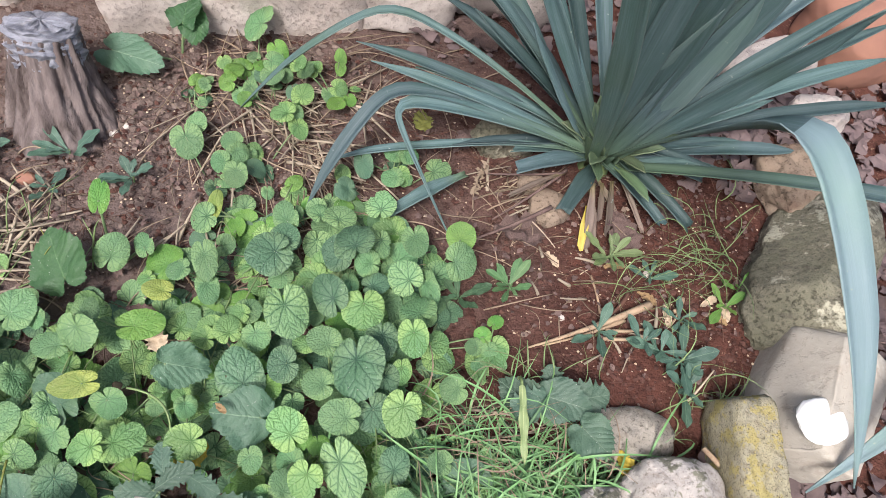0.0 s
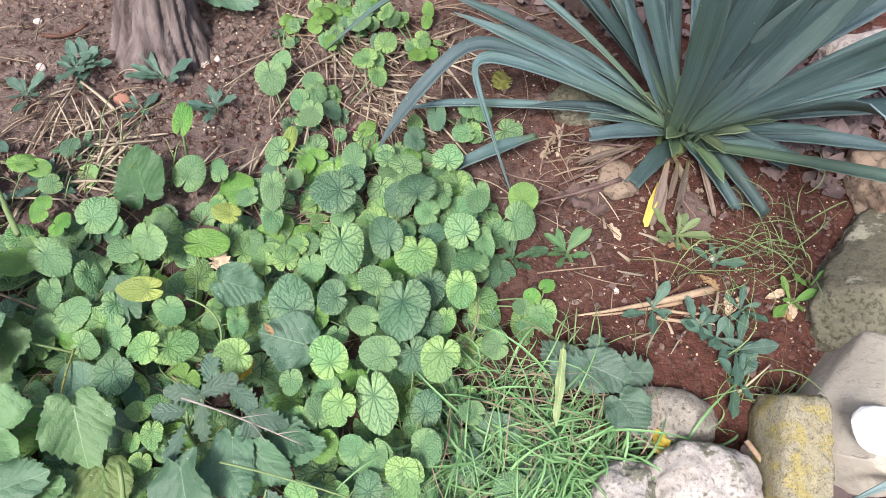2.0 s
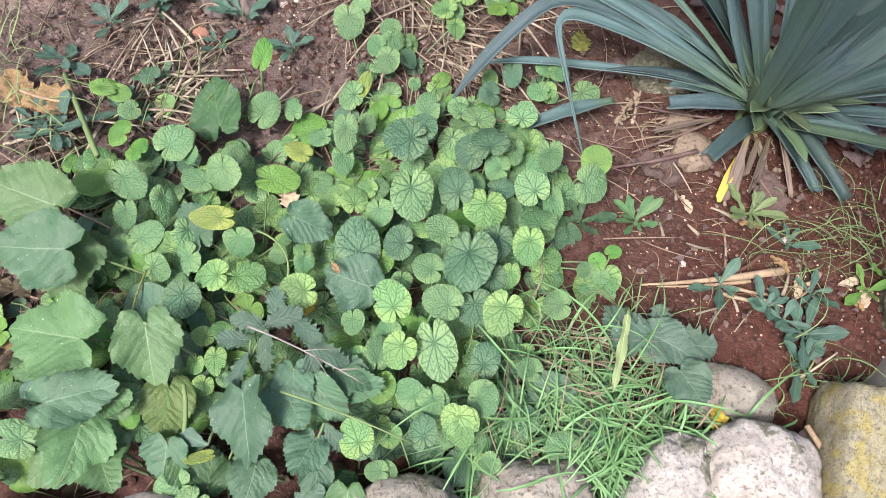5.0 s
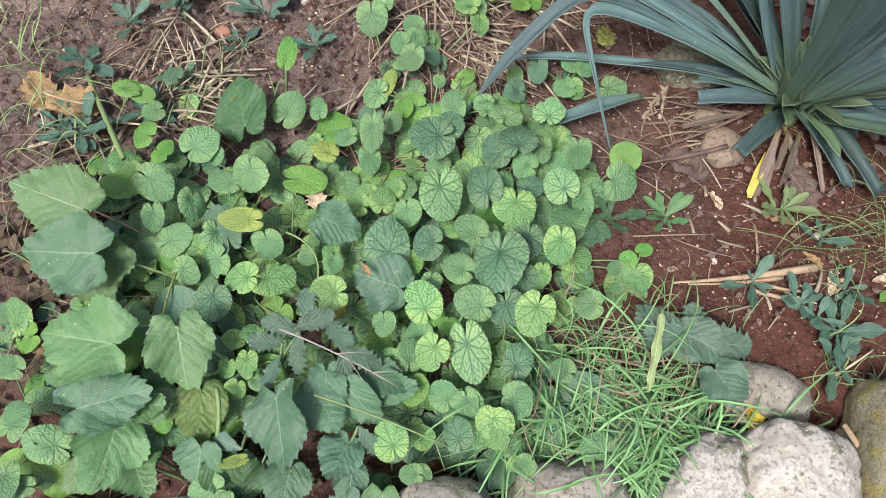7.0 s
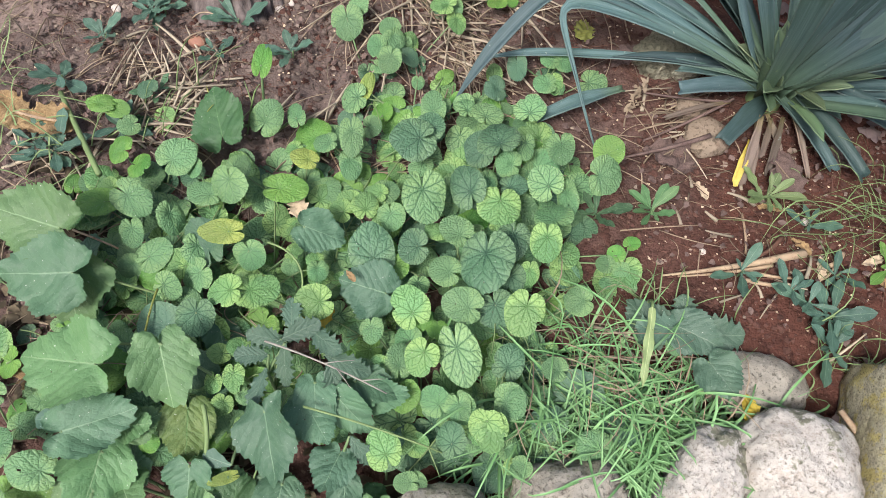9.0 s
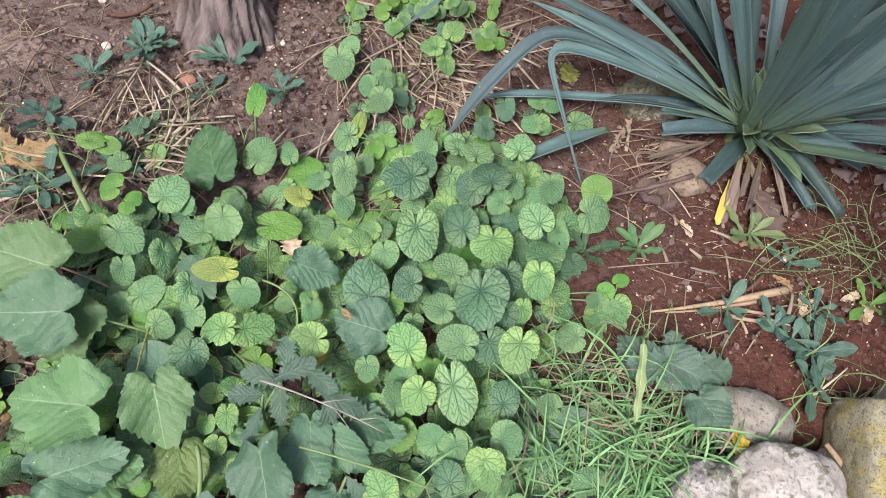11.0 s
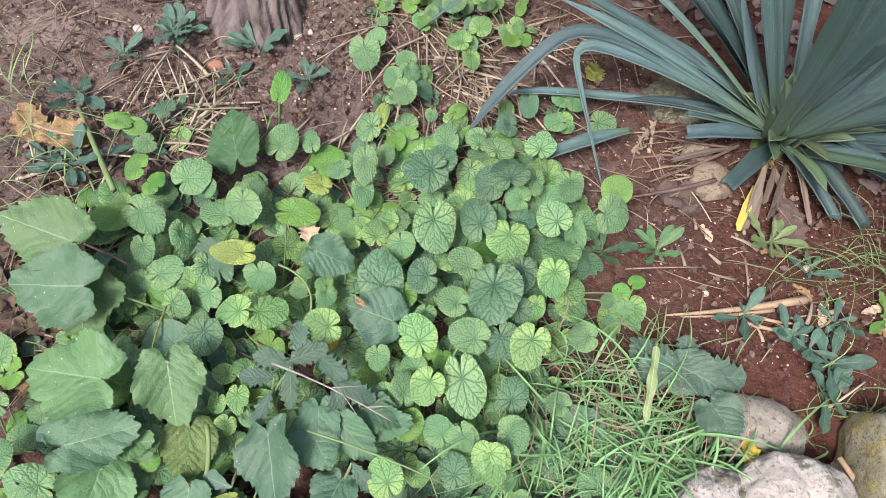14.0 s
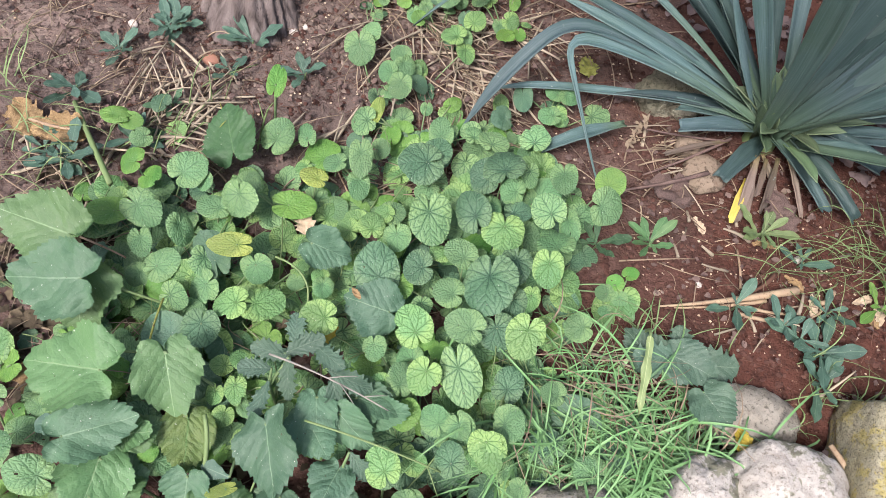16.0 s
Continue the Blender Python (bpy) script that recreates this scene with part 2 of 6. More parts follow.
def soil_material():
    k = Nodes("soil")
    col = k.mix(k.ramp(k.noise(9, 6, 0.6), 0.35, 0.65), (0.066, 0.027, 0.02), (0.108, 0.046, 0.034))
    sep = k.n.new("ShaderNodeSeparateXYZ")
    k.set(sep.inputs[0], k.obj)
    far = k.n.new("ShaderNodeVectorMath")
    far.operation = "DISTANCE"
    k.set(far.inputs[0], k.obj)
    far.inputs[1].default_value = (-0.35, 0.4, 0.0)
    dry = k.math("SUBTRACT", k.math("ADD", 0.75, k.math("MULTIPLY", k.noise(5, 5), 0.6)), far.outputs["Value"])
    col = k.mix(k.ramp(dry, 0.1, 0.6), col, (0.13, 0.096, 0.084))
    col = k.mix(k.ramp(k.noise(60, 5, 0.7), 0.5, 0.68), col, (0.04, 0.018, 0.014))
    col = k.mix(k.ramp(k.noise(150, 3, 0.6), 0.62, 0.72), col, (0.22, 0.14, 0.1))
    k.bump(k.math("ADD", k.noise(70, 6, 0.7), k.math("MULTIPLY", k.noise(260, 3), 0.4)), 1.0, 0.006)
    return k.done(col, 0.95, 0.15)


def stone_material(name, a, b, pit, lichen=None, amount=0.55, scale=14, specks=0.5, relief=0.7):
    """Weathered stone: broad tints, pits, dark specks and patches of lichen with ragged rims."""
    k = Nodes(name)
    col = k.mix(k.ramp(k.noise(scale * 0.5, 6, 0.6), 0.35, 0.68), a, b)
    col = k.mix(k.math("MULTIPLY", k.ramp(k.noise(scale * 2.2, 6, 0.7), 0.5, 0.66), 0.75), col, pit)
    if lichen:
        patch = k.math("ADD", k.noise(scale * 0.7, 4, 0.6), k.math("MULTIPLY", k.math("SUBTRACT", k.noise(scale * 7, 3, 0.6), 0.5), 0.35))
        col = k.mix(k.ramp(patch, amount, amount + 0.05), col, lichen)
    dark = k.ramp(k.noise(scale * 10, 4, 0.75), 0.545, 0.63)
    col = k.mix(k.math("MULTIPLY", dark, specks), col, (pit[0] * 0.3, pit[1] * 0.3, pit[2] * 0.3))
    grit = k.ramp(k.noise(scale * 17, 3, 0.6), 0.6, 0.68)
    col = k.mix(k.math("MULTIPLY", grit, specks), col, (pit[0] * 0.25, pit[1] * 0.25, pit[2] * 0.22))
    light = k.ramp(k.noise(scale * 8.5, 3, 0.7), 0.6, 0.68)
    col = k.mix(k.math("MULTIPLY", light, 0.4), col, (b[0] * 1.25, b[1] * 1.25, b[2] * 1.25))
    k.bump(k.math("SUBTRACT", k.noise(scale * 2.5, 8, 0.72), k.math("MULTIPLY", dark, 0.35)), relief, 0.008)
    return k.done(col, 0.92, 0.2)


def strap_material(name, a, b, under, hue=0.045):
    """Strap leaves: fine lines along the blade, bloom and old scuffs."""
    k = Nodes(name)
    uv = k.n.new("ShaderNodeUVMap").outputs[0]
    mp = k.n.new("ShaderNodeMapping")
    mp.inputs["Scale"].default_value = (14, 0.5, 1)
    k.set(mp.inputs["Vector"], uv)
    lines = k.noise(7, 4, 0.6, mp.outputs[0])
    col = k.mix(k.ramp(lines, 0.3, 0.7), a, b)
    streak = k.n.new("ShaderNodeMapping")
    streak.inputs["Scale"].default_value = (5, 1.6, 1)
    k.set(streak.inputs["Vector"], uv)
    k.set(streak.inputs["Location"], k.math("MULTIPLY", k.random(), 40.0))
    bloom = k.ramp(k.noise(3, 6, 0.65, streak.outputs[0]), 0.42, 0.72)
    col = k.mix(k.math("MULTIPLY", bloom, 0.7), col, under)
    col = k.mix(k.math("MULTIPLY", k.ramp(k.noise(9, 3, 0.5), 0.5, 0.75), 0.5), col, (a[0] * 0.9, a[1] * 1.15, a[2] * 0.7))
    col = k.mix(k.ramp(k.noise(120, 2), 0.73, 0.78), col, (0.28, 0.33, 0.28))
    sep = k.n.new("ShaderNodeSeparateXYZ")
    k.set(sep.inputs[0], uv)
    margin = k.ramp(k.math("ABSOLUTE", k.math("SUBTRACT", sep.outputs[0], 0.5)), 0.47, 0.5)
    col = k.mix(k.math("MULTIPLY", margin, 0.12), col, (under[0] * 1.9, under[1] * 1.6, under[2] * 1.3))
    root = k.math("MULTIPLY", k.math("SUBTRACT", 1.0, k.ramp(sep.outputs[1], 0.02, 0.3)), 0.6)
    col = k.mix(root, col, (a[0] * 1.2 + 0.045, a[1] * 1.1 + 0.06, a[2] * 0.6 + 0.015))
    nrm = k.bump(lines, 0.3, 0.002)
    hsv = k.n.new("ShaderNodeHueSaturation")
    k.set(hsv.inputs["Color"], col)
    k.set(hsv.inputs["Value"], k.math("ADD", 0.55, k.math("MULTIPLY", k.random(), 0.75)))
    k.set(hsv.inputs["Hue"], k.math("ADD", 0.5 - hue, k.math("MULTIPLY", k.math("FRACT", k.math("MULTIPLY", k.random(), 5.7)), hue * 1.2)))
    k.done(hsv.outputs[0], 0.5, 0.4)
    tr = k.n.new("ShaderNodeBsdfTranslucent")
    k.set(tr.inputs["Color"], (a[0] * 1.6, a[1] * 2.4, a[2] * 0.9, 1))
    k.t.links.new(nrm, tr.inputs["Normal"])
    sh = k.n.new("ShaderNodeMixShader")
    sh.inputs[0].default_value = 0.16
    k.t.links.new(k.bsdf.outputs[0], sh.inputs[1])
    k.t.links.new(tr.outputs[0], sh.inputs[2])
    k.t.links.new(sh.outputs[0], k.out.inputs["Surface"])
    return k.mat


MAT_SOIL = soil_material()
MAT_CLOD = plain("clod", (0.08, 0.034, 0.026), (0.125, 0.062, 0.047), 30, 0.95, bump=0.8, size=0.003, island=0.6)
MAT_DRY_CLOD = plain("dry_clod", (0.15, 0.108, 0.09), (0.22, 0.17, 0.145), 30, 0.95, bump=0.8, size=0.003, island=0.6)
MAT_PEBBLE = plain("pebble", (0.33, 0.27, 0.22), (0.19, 0.125, 0.095), 60, 0.85, bump=0.5, island=0.75)
MAT_STRAW = plain("straw", (0.37, 0.29, 0.2), (0.22, 0.155, 0.11), 25, 0.75, island=0.85)
MAT_PALE_STRAW = plain("pale_straw", (0.44, 0.375, 0.28), (0.32, 0.26, 0.19), 25, 0.75, island=0.7)
MAT_TWIG = plain("grey_twig", (0.3, 0.28, 0.24), (0.2, 0.18, 0.155), 40, 0.8)
MAT_ROOT = plain("root", (0.16, 0.08, 0.055), (0.1, 0.05, 0.035), 60, 0.85, island=0.6)
MAT_STICK = plain("dry_stalk", (0.4, 0.3, 0.195), (0.29, 0.2, 0.135), 45, 0.7, bump=0.4, spots=(0.2, 0.11, 0.06))
MAT_STALK = plain("leaf_stalk", (0.12, 0.2, 0.085), (0.16, 0.2, 0.1), 30, 0.6)
MAT_STEM = plain("pale_stem", (0.17, 0.24, 0.095), (0.13, 0.18, 0.075), 30, 0.6)
MAT_GRASS = plain("grass", (0.13, 0.28, 0.095), (0.2, 0.35, 0.15), 20, 0.5, island=0.4)
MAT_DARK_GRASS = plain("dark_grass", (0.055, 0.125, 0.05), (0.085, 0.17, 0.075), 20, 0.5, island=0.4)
MAT_DEAD = plain("dead_leaf", (0.19, 0.13, 0.11), (0.1, 0.065, 0.06), 50, 0.85, bump=0.6, spots=(0.07, 0.04, 0.035), island=0.4)
MAT_LITTER = plain("leaf_litter", (0.225, 0.165, 0.155), (0.13, 0.092, 0.095), 40, 0.8, bump=0.5, island=0.8)
MAT_MULCH = plain("mulch", (0.13, 0.1, 0.062), (0.06, 0.045, 0.03), 40, 0.9, bump=0.5, island=0.8)
MAT_CREAM = plain("cream_scrap", (0.5, 0.41, 0.3), (0.4, 0.3, 0.2), 60, 0.8, bump=0.4)
MAT_TAN = plain("tan_leaf", (0.34, 0.24, 0.12), (0.2, 0.12, 0.06), 35, 0.8, bump=0.5)
MAT_YELLOW = plain("yellow_leaf", (0.42, 0.31, 0.03), (0.3, 0.24, 0.04), 40, 0.6, spots=(0.12, 0.06, 0.02))
MAT_OLIVE = plain("olive_leaf", (0.24, 0.23, 0.05), (0.17, 0.2, 0.05), 40, 0.6, spots=(0.1, 0.07, 0.03))
MAT_LIMESTONE = stone_material("limestone", (0.5, 0.435, 0.385), (0.6, 0.54, 0.49), (0.4, 0.33, 0.28), specks=0.16, relief=0.8)
MAT_WHITE_STONE = stone_material("white_stone", (0.42, 0.38, 0.335), (0.63, 0.585, 0.535), (0.33, 0.275, 0.23), (0.25, 0.24, 0.175), 0.56, 26, specks=0.5)
MAT_GREY_STONE = stone_material("grey_stone", (0.165, 0.16, 0.11), (0.23, 0.21, 0.155), (0.085, 0.08, 0.06), (0.42, 0.4, 0.3), 0.57, 20, 0.3, relief=0.9)
MAT_YELLOW_STONE = stone_material("yellow_stone", (0.43, 0.385, 0.24), (0.38, 0.35, 0.27), (0.15, 0.125, 0.08), (0.44, 0.37, 0.15), 0.52, 55, 0.85)
MAT_SMOOTH_STONE = stone_material("smooth_stone", (0.34, 0.31, 0.26), (0.4, 0.37, 0.315), (0.3, 0.26, 0.21), scale=7, specks=0.15, relief=0.35)
MAT_BEIGE_STONE = stone_material("beige_stone", (0.28, 0.25, 0.205), (0.42, 0.385, 0.33), (0.19, 0.16, 0.125), (0.22, 0.21, 0.15), 0.56, 24, 0.6)
# brown with the shade of the deep wall gap put into the colour
MAT_SHADED_BROWN_STONE = stone_material("shaded_brown_stone", (0.125, 0.088, 0.07), (0.095, 0.066, 0.054), (0.07, 0.04, 0.03))
MAT_STAINED_STONE = stone_material("stained_stone", (0.22, 0.165, 0.12), (0.28, 0.22, 0.165), (0.14, 0.09, 0.065))
MAT_PINK_STONE = stone_material("pinkish_stone", (0.2, 0.145, 0.125), (0.24, 0.18, 0.155), (0.12, 0.08, 0.065), relief=1.0)
MAT_ORANGE_STONE = stone_material("orange_stone", (0.34, 0.17, 0.09), (0.36, 0.25, 0.16), (0.16, 0.08, 0.045))
MAT_CHALK = plain("chalk_white", (0.78, 0.77, 0.74), (0.7, 0.69, 0.65), 40, 0.7, bump=0.3)
MAT_TERRACOTTA = plain("terracotta", (0.28, 0.14, 0.095), (0.22, 0.11, 0.08), 14, 0.8, bump=0.4)
MAT_YUCCA = strap_material("yucca_leaf", (0.044, 0.083, 0.085), (0.07, 0.116, 0.122), (0.132, 0.182, 0.198))
MAT_YUCCA_PALE = strap_material("yucca_underside", (0.17, 0.245, 0.265), (0.195, 0.275, 0.295), (0.22, 0.3, 0.325), 0.0)
MAT_YUCCA_GREY = strap_material("yucca_broad", (0.075, 0.122, 0.122), (0.098, 0.146, 0.148), (0.15, 0.2, 0.205))
MAT_YUCCA_YOUNG = strap_material("yucca_young", (0.09, 0.145, 0.085), (0.13, 0.19, 0.1), (0.15, 0.2, 0.13))
MAT_YUCCA_YELLOW = strap_material("yucca_yellow", (0.46, 0.36, 0.07), (0.4, 0.3, 0.06), (0.5, 0.41, 0.13), 0.0)
MAT_YUCCA_BROWN = strap_material("yucca_brown", (0.13, 0.095, 0.075), (0.21, 0.16, 0.13), (0.1, 0.07, 0.058), 0.0)


def bark_material():
    k = Nodes("weathered_wood")
    mp = k.n.new("ShaderNodeMapping")
    mp.inputs["Scale"].default_value = (1, 1, 0.16)
    k.set(mp.inputs["Vector"], k.obj)
    g = k.noise(55, 6, 0.6, mp.outputs[0])
    col = k.mix(k.ramp(g, 0.35, 0.68), (0.035, 0.025, 0.022), (0.19, 0.155, 0.145))
    col = k.mix(k.ramp(k.noise(16, 4), 0.5, 0.75), col, (0.15, 0.12, 0.112))
    k.bump(g, 1.0, 0.006)
    return k.done(col, 0.9, 0.2)


MAT_BARK = bark_material()


def tape_material():
    k = Nodes("tape")
    mp = k.n.new("ShaderNodeMapping")
    mp.inputs["Scale"].default_value = (0.35, 0.35, 1.6)
    k.set(mp.inputs["Vector"], k.obj)
    g = k.noise(110, 5, 0.6, mp.outputs[0])
    col = k.mix(k.ramp(g, 0.35, 0.65), (0.1, 0.104, 0.125), (0.28, 0.288, 0.33))
    col = k.mix(k.ramp(k.noise(40, 5), 0.58, 0.7), col, (0.33, 0.33, 0.33))
    k.bump(g, 1.0, 0.007)
    return k.done(col, 0.4, 0.5)


MAT_TAPE = tape_material()

# ---- ground: one sheet to the horizon, fine in the bed ----
def ground_line(lo, hi, step):
    mid = list(np.arange(lo, hi + step / 2, step))
    grow = [step * 1.75**n for n in range(1, 17)]
    return [lo - g for g in reversed(grow)] + mid + [hi + g for g in grow]


def build_ground():
    xs, ys = ground_line(-0.85, 1.3, 0.0065), ground_line(-0.5, 1.05, 0.0065)
    verts = []
    for y in ys:
        for x in xs:
            z = ground_z(x, y)
            if -0.9 < x < 1.4 and -0.6 < y < 1.1:
                z += 0.0045 * abs(noise.noise(Vector((x * 42, y * 42, 1)))) + 0.0036 * noise.noise(Vector((x * 85, y * 85, 5)))
            verts.append((x, y, z))
    w = len(xs)
    faces = [(j * w + i, j * w + i + 1, (j + 1) * w + i + 1, (j + 1) * w + i) for j in range(len(ys) - 1) for i in range(w - 1)]
    thing("ground", "bare reddish-brown garden soil, dry and crumbly", "soil", data=mesh_of("ground", verts, faces, MAT_SOIL), kind="structure")


build_ground()


# ---- stones ----
def rock_mesh(name, size, seed, mat, box=3.0, rough=0.12, detail=4, cuts=()):
    bm = bmesh.new()
    bmesh.ops.create_icosphere(bm, subdivisions=detail, radius=1)
    off = Vector((seed * 7.3, seed * 3.1, seed * 5.7))
    for v in bm.verts:
        p = v.co.normalized()
        s = (abs(p.x) ** box + abs(p.y) ** box + abs(p.z) ** box) ** (-1 / box)
        d = 1 + rough * fbm(p + off, 1.5, 3) + rough * 0.4 * fbm(p + off, 5, 4) + rough * 0.25 * fbm(p + off, 13, 5) + rough * 0.12 * fbm(p + off, 34, 3)
        v.co = Vector((p.x * size[0], p.y * size[1], p.z * size[2])) * (0.5 * s * d)
        for nx, ny, nz, depth in cuts:
            n = Vector((nx, ny, nz)).normalized()
            over = v.co.dot(n) - depth * (1 + 0.03 * fbm(p + off, 4, 3))
            if over > 0:
                v.co -= n * over
    me = bpy.data.meshes.new(name)
    bm.to_mesh(me)
    bm.free()
    me.materials.append(mat)
    return smooth(me)


def rock(name, label, at, size, turn, mat, seed, box=3.0, rough=0.12, detail=4, tilt=(0, 0), group="", cuts=()):
    ob = thing(name, label, "stone", data=rock_mesh(name, size, seed, mat, box, rough, detail, cuts), group=group)
    ob.matrix_basis = pose(*at, tilt[0], tilt[1], turn)
    return ob


WALL = "rough stones of the low garden wall"
rock("wall_stone", "large pale limestone block with a rough pitted face", (-0.593, 0.6, 0.12), (0.46, 0.34, 0.36), 24, MAT_LIMESTONE, 1, 16, 0.05, 6, group=WALL)
rock("wall_stone", "large cream limestone block, rough hewn, in the wall", (-0.05, 0.735, 0.12), (0.385, 0.34, 0.36), 17, MAT_LIMESTONE, 2, 16, 0.05, 6, group=WALL)
rock("wall_stone", "small beige limestone wedge at the foot of the wall", (0.215, 0.705, 0.03), (0.17, 0.12, 0.1), 12, MAT_LIMESTONE, 3, 4, 0.12, group=WALL)
rock("wall_stone", "rust-orange stained limestone in the wall", (0.2, 0.79, 0.14), (0.15, 0.14, 0.15), 15, MAT_ORANGE_STONE, 4, 3.5, 0.2, group=WALL)
rock("wall_stone", "pale rounded limestone in the wall", (0.37, 0.8, 0.1), (0.22, 0.18, 0.24), 8, MAT_LIMESTONE, 5, 4, 0.12, group=WALL)
rock("wall_stone", "brown stone deep in the wall's gap, coloured dark for its shade", (-0.29, 0.715, 0.14), (0.26, 0.1, 0.5), 20, MAT_SHADED_BROWN_STONE, 6, 5, 0.12, group=WALL)
rock("wall_stone", "beige limestone block in the wall behind the yucca", (0.62, 0.98, 0.1), (0.28, 0.2, 0.26), 5, MAT_LIMESTONE, 7, 4, 0.12, group=WALL)
rock("wall_stone", "brownish limestone block in the wall", (0.42, 0.96, 0.12), (0.16, 0.2, 0.28), -4, MAT_ORANGE_STONE, 8, 4, 0.12, group=WALL)
# added lintel, out of view, that keeps light out of the gap below
rock("wall_stone", "unseen brown stone added over the wall's gap to shade it", (-0.282, 0.66, 0.26), (0.2, 0.15, 0.2), 20, MAT_SHADED_BROWN_STONE, 10, 5, 0.08, 4, group=WALL)
EDGE = "stones edging the bed"
rock("edging_stone", "grey-brown wedge-shaped boulder with white lichen patches", (0.838, 0.335, 0.025), (0.13, 0.26, 0.15), -22, MAT_GREY_STONE, 11, 4, 0.12, 5, (0, 6), EDGE, [(-0.75, 0.1, 0.6, 0.05), (-0.3, -0.7, 0.5, 0.095)])
rock("edging_stone", "smooth pale beige stone block with sharp broken faces", (0.826, 0.168, 0.022), (0.11, 0.19, 0.14), -20, MAT_SMOOTH_STONE, 12, 9, 0.035, 5, (4, 8), EDGE, [(-0.85, -0.15, 0.5, 0.05), (0.1, 0.75, 0.55, 0.085), (-0.45, 0.7, 0.4, 0.078), (0.25, -0.05, 1, 0.062)])
rock("edging_stone", "flat-topped narrow stone block covered with yellow lichen", (0.737, 0.056, 0.018), (0.056, 0.175, 0.11), 4, MAT_YELLOW_STONE, 13, 5, 0.1, 5, (0, 0), EDGE, [(0.15, 0, 1, 0.05), (-0.3, 1, 0.3, 0.082)])
rock("edging_stone", "knobbly whitish limestone lump edging the bed", (0.652, -0.008, 0.018), (0.12, 0.12, 0.1), 14, MAT_WHITE_STONE, 14, 2.7, 0.1, 5, (0, 0), EDGE)
rock("edging_stone", "knobbly white limestone with grey lichen", (0.566, -0.055, 0.016), (0.07, 0.125, 0.085), -14, MAT_WHITE_STONE, 15, 2.6, 0.12, 5, (0, 0), EDGE)
rock("edging_stone", "greyish soil-stained stone behind the white ones", (0.612, 0.078, -0.006), (0.1, 0.07, 0.055), 10, MAT_BEIGE_STONE, 16, 2.8, 0.12, 4, (0, 0), EDGE)
rock("edging_stone", "rounded cream limestone half under the weeds", (0.345, -0.195, 0.015), (0.11, 0.1, 0.09), 25, MAT_BEIGE_STONE, 17, 2.6, 0.1, 5, (0, 0), EDGE)
rock("edging_stone", "pitted cream limestone half hidden by grass", (0.455, -0.125, 0.01), (0.12, 0.1, 0.08), 28, MAT_BEIGE_STONE, 18, 2.8, 0.1, 5, (0, 0), EDGE)
rock("edging_stone", "small pale stone among the leaves", (0.235, -0.265, 0.01), (0.055, 0.08, 0.07), 10, MAT_LIMESTONE, 19, 2.6, 0.15, 4, (0, 0), EDGE)
rock("edging_stone", "flat pale stone among the leaves", (0.13, -0.3, 0.01), (0.09, 0.08, 0.07), 20, MAT_LIMESTONE, 20, 3, 0.12, 4, (0, 0), EDGE)
rock("edging_stone", "flat pale stone at the edge of the weeds", (0.02, -0.36, 0.01), (0.12, 0.08, 0.07), 24, MAT_LIMESTONE, 28, 3, 0.12, 4, (0, 0), EDGE)
rock("edging_stone", "long whitish stone behind the yucca", (0.815, 0.725, 0.012), (0.17, 0.075, 0.075), 33, MAT_LIMESTONE, 21, 6, 0.08, 5, (0, 0), EDGE)
rock("edging_stone", "brown soil-stained stone beside the yucca", (0.85, 0.49, 0.012), (0.12, 0.13, 0.09), 10, MAT_STAINED_STONE, 22, 3, 0.18, 5, (0, 0), EDGE)
rock("edging_stone", "pale grey stone beside the yucca", (0.9, 0.645, 0.012), (0.09, 0.06, 0.06), 20, MAT_LIMESTONE, 23, 4, 0.14, 4, (0, 0), EDGE)
rock("field_stone", "flat mossy stone under the yucca's leaves", (0.422, 0.476, 0.012), (0.105, 0.06, 0.07), 18, MAT_GREY_STONE, 24, 3.2, 0.2, 5)
rock("field_stone", "small soil-stained beige stone by the yucca", (0.462, 0.405, 0.006), (0.04, 0.035, 0.03), 0, MAT_STAINED_STONE, 25, 2.6, 0.15, 3)
rock("field_stone", "soil-stained beige stone by the yucca", (0.49, 0.37, 0.008), (0.055, 0.055, 0.03), 30, MAT_STAINED_STONE, 26, 2.6, 0.18, 3)
rock("field_stone", "flat pinkish slab lying in the soil", (-0.395, 0.213, -0.004), (0.12, 0.075, 0.02), 25, MAT_PINK_STONE, 27, 2.6, 0.4, 5)
rock("brick_fragment", "large smooth orange terracotta piece on the ground", (1.03, 0.87, 0.03), (0.26, 0.16, 0.15), 24, MAT_TERRACOTTA, 31, 5, 0.03, 5, (0, 0), "", [(0, -0.7, 0.7, 0.07)])
rock("brick_fragment", "small orange terracotta chip in the soil", (-0.172, 0.252, 0.004), (0.024, 0.018, 0.014), 0, MAT_TERRACOTTA, 32, 2.6, 0.15, 3)
rock("chalk_disc", "white chalky patch on the smooth stone", (0.798, 0.111, 0.08), (0.064, 0.05, 0.01), 25, MAT_CHALK, 33, 2.6, 0.1, 4, (4, 8))


# ---- stump of a vine, wrapped with grey tape ----
def turned(name, rings, sides, mat, shape):
    verts = [shape(i / (rings - 1), 2 * math.pi * j / sides) for i in range(rings) for j in range(sides)]
    faces = [(i * sides + j, i * sides + (j + 1) % sides, (i + 1) * sides + (j + 1) % sides, (i + 1) * sides + j) for i in range(rings - 1) for j in range(sides)]
    top = len(verts)
    verts.append(sum((Vector(v) for v in verts[-sides:]), Vector()) / sides + Vector((0, 0, 0.004)))
    faces += [((rings - 1) * sides + j, (rings - 1) * sides + (j + 1) % sides, top) for j in range(sides)]
    return mesh_of(name, verts, faces, mat)


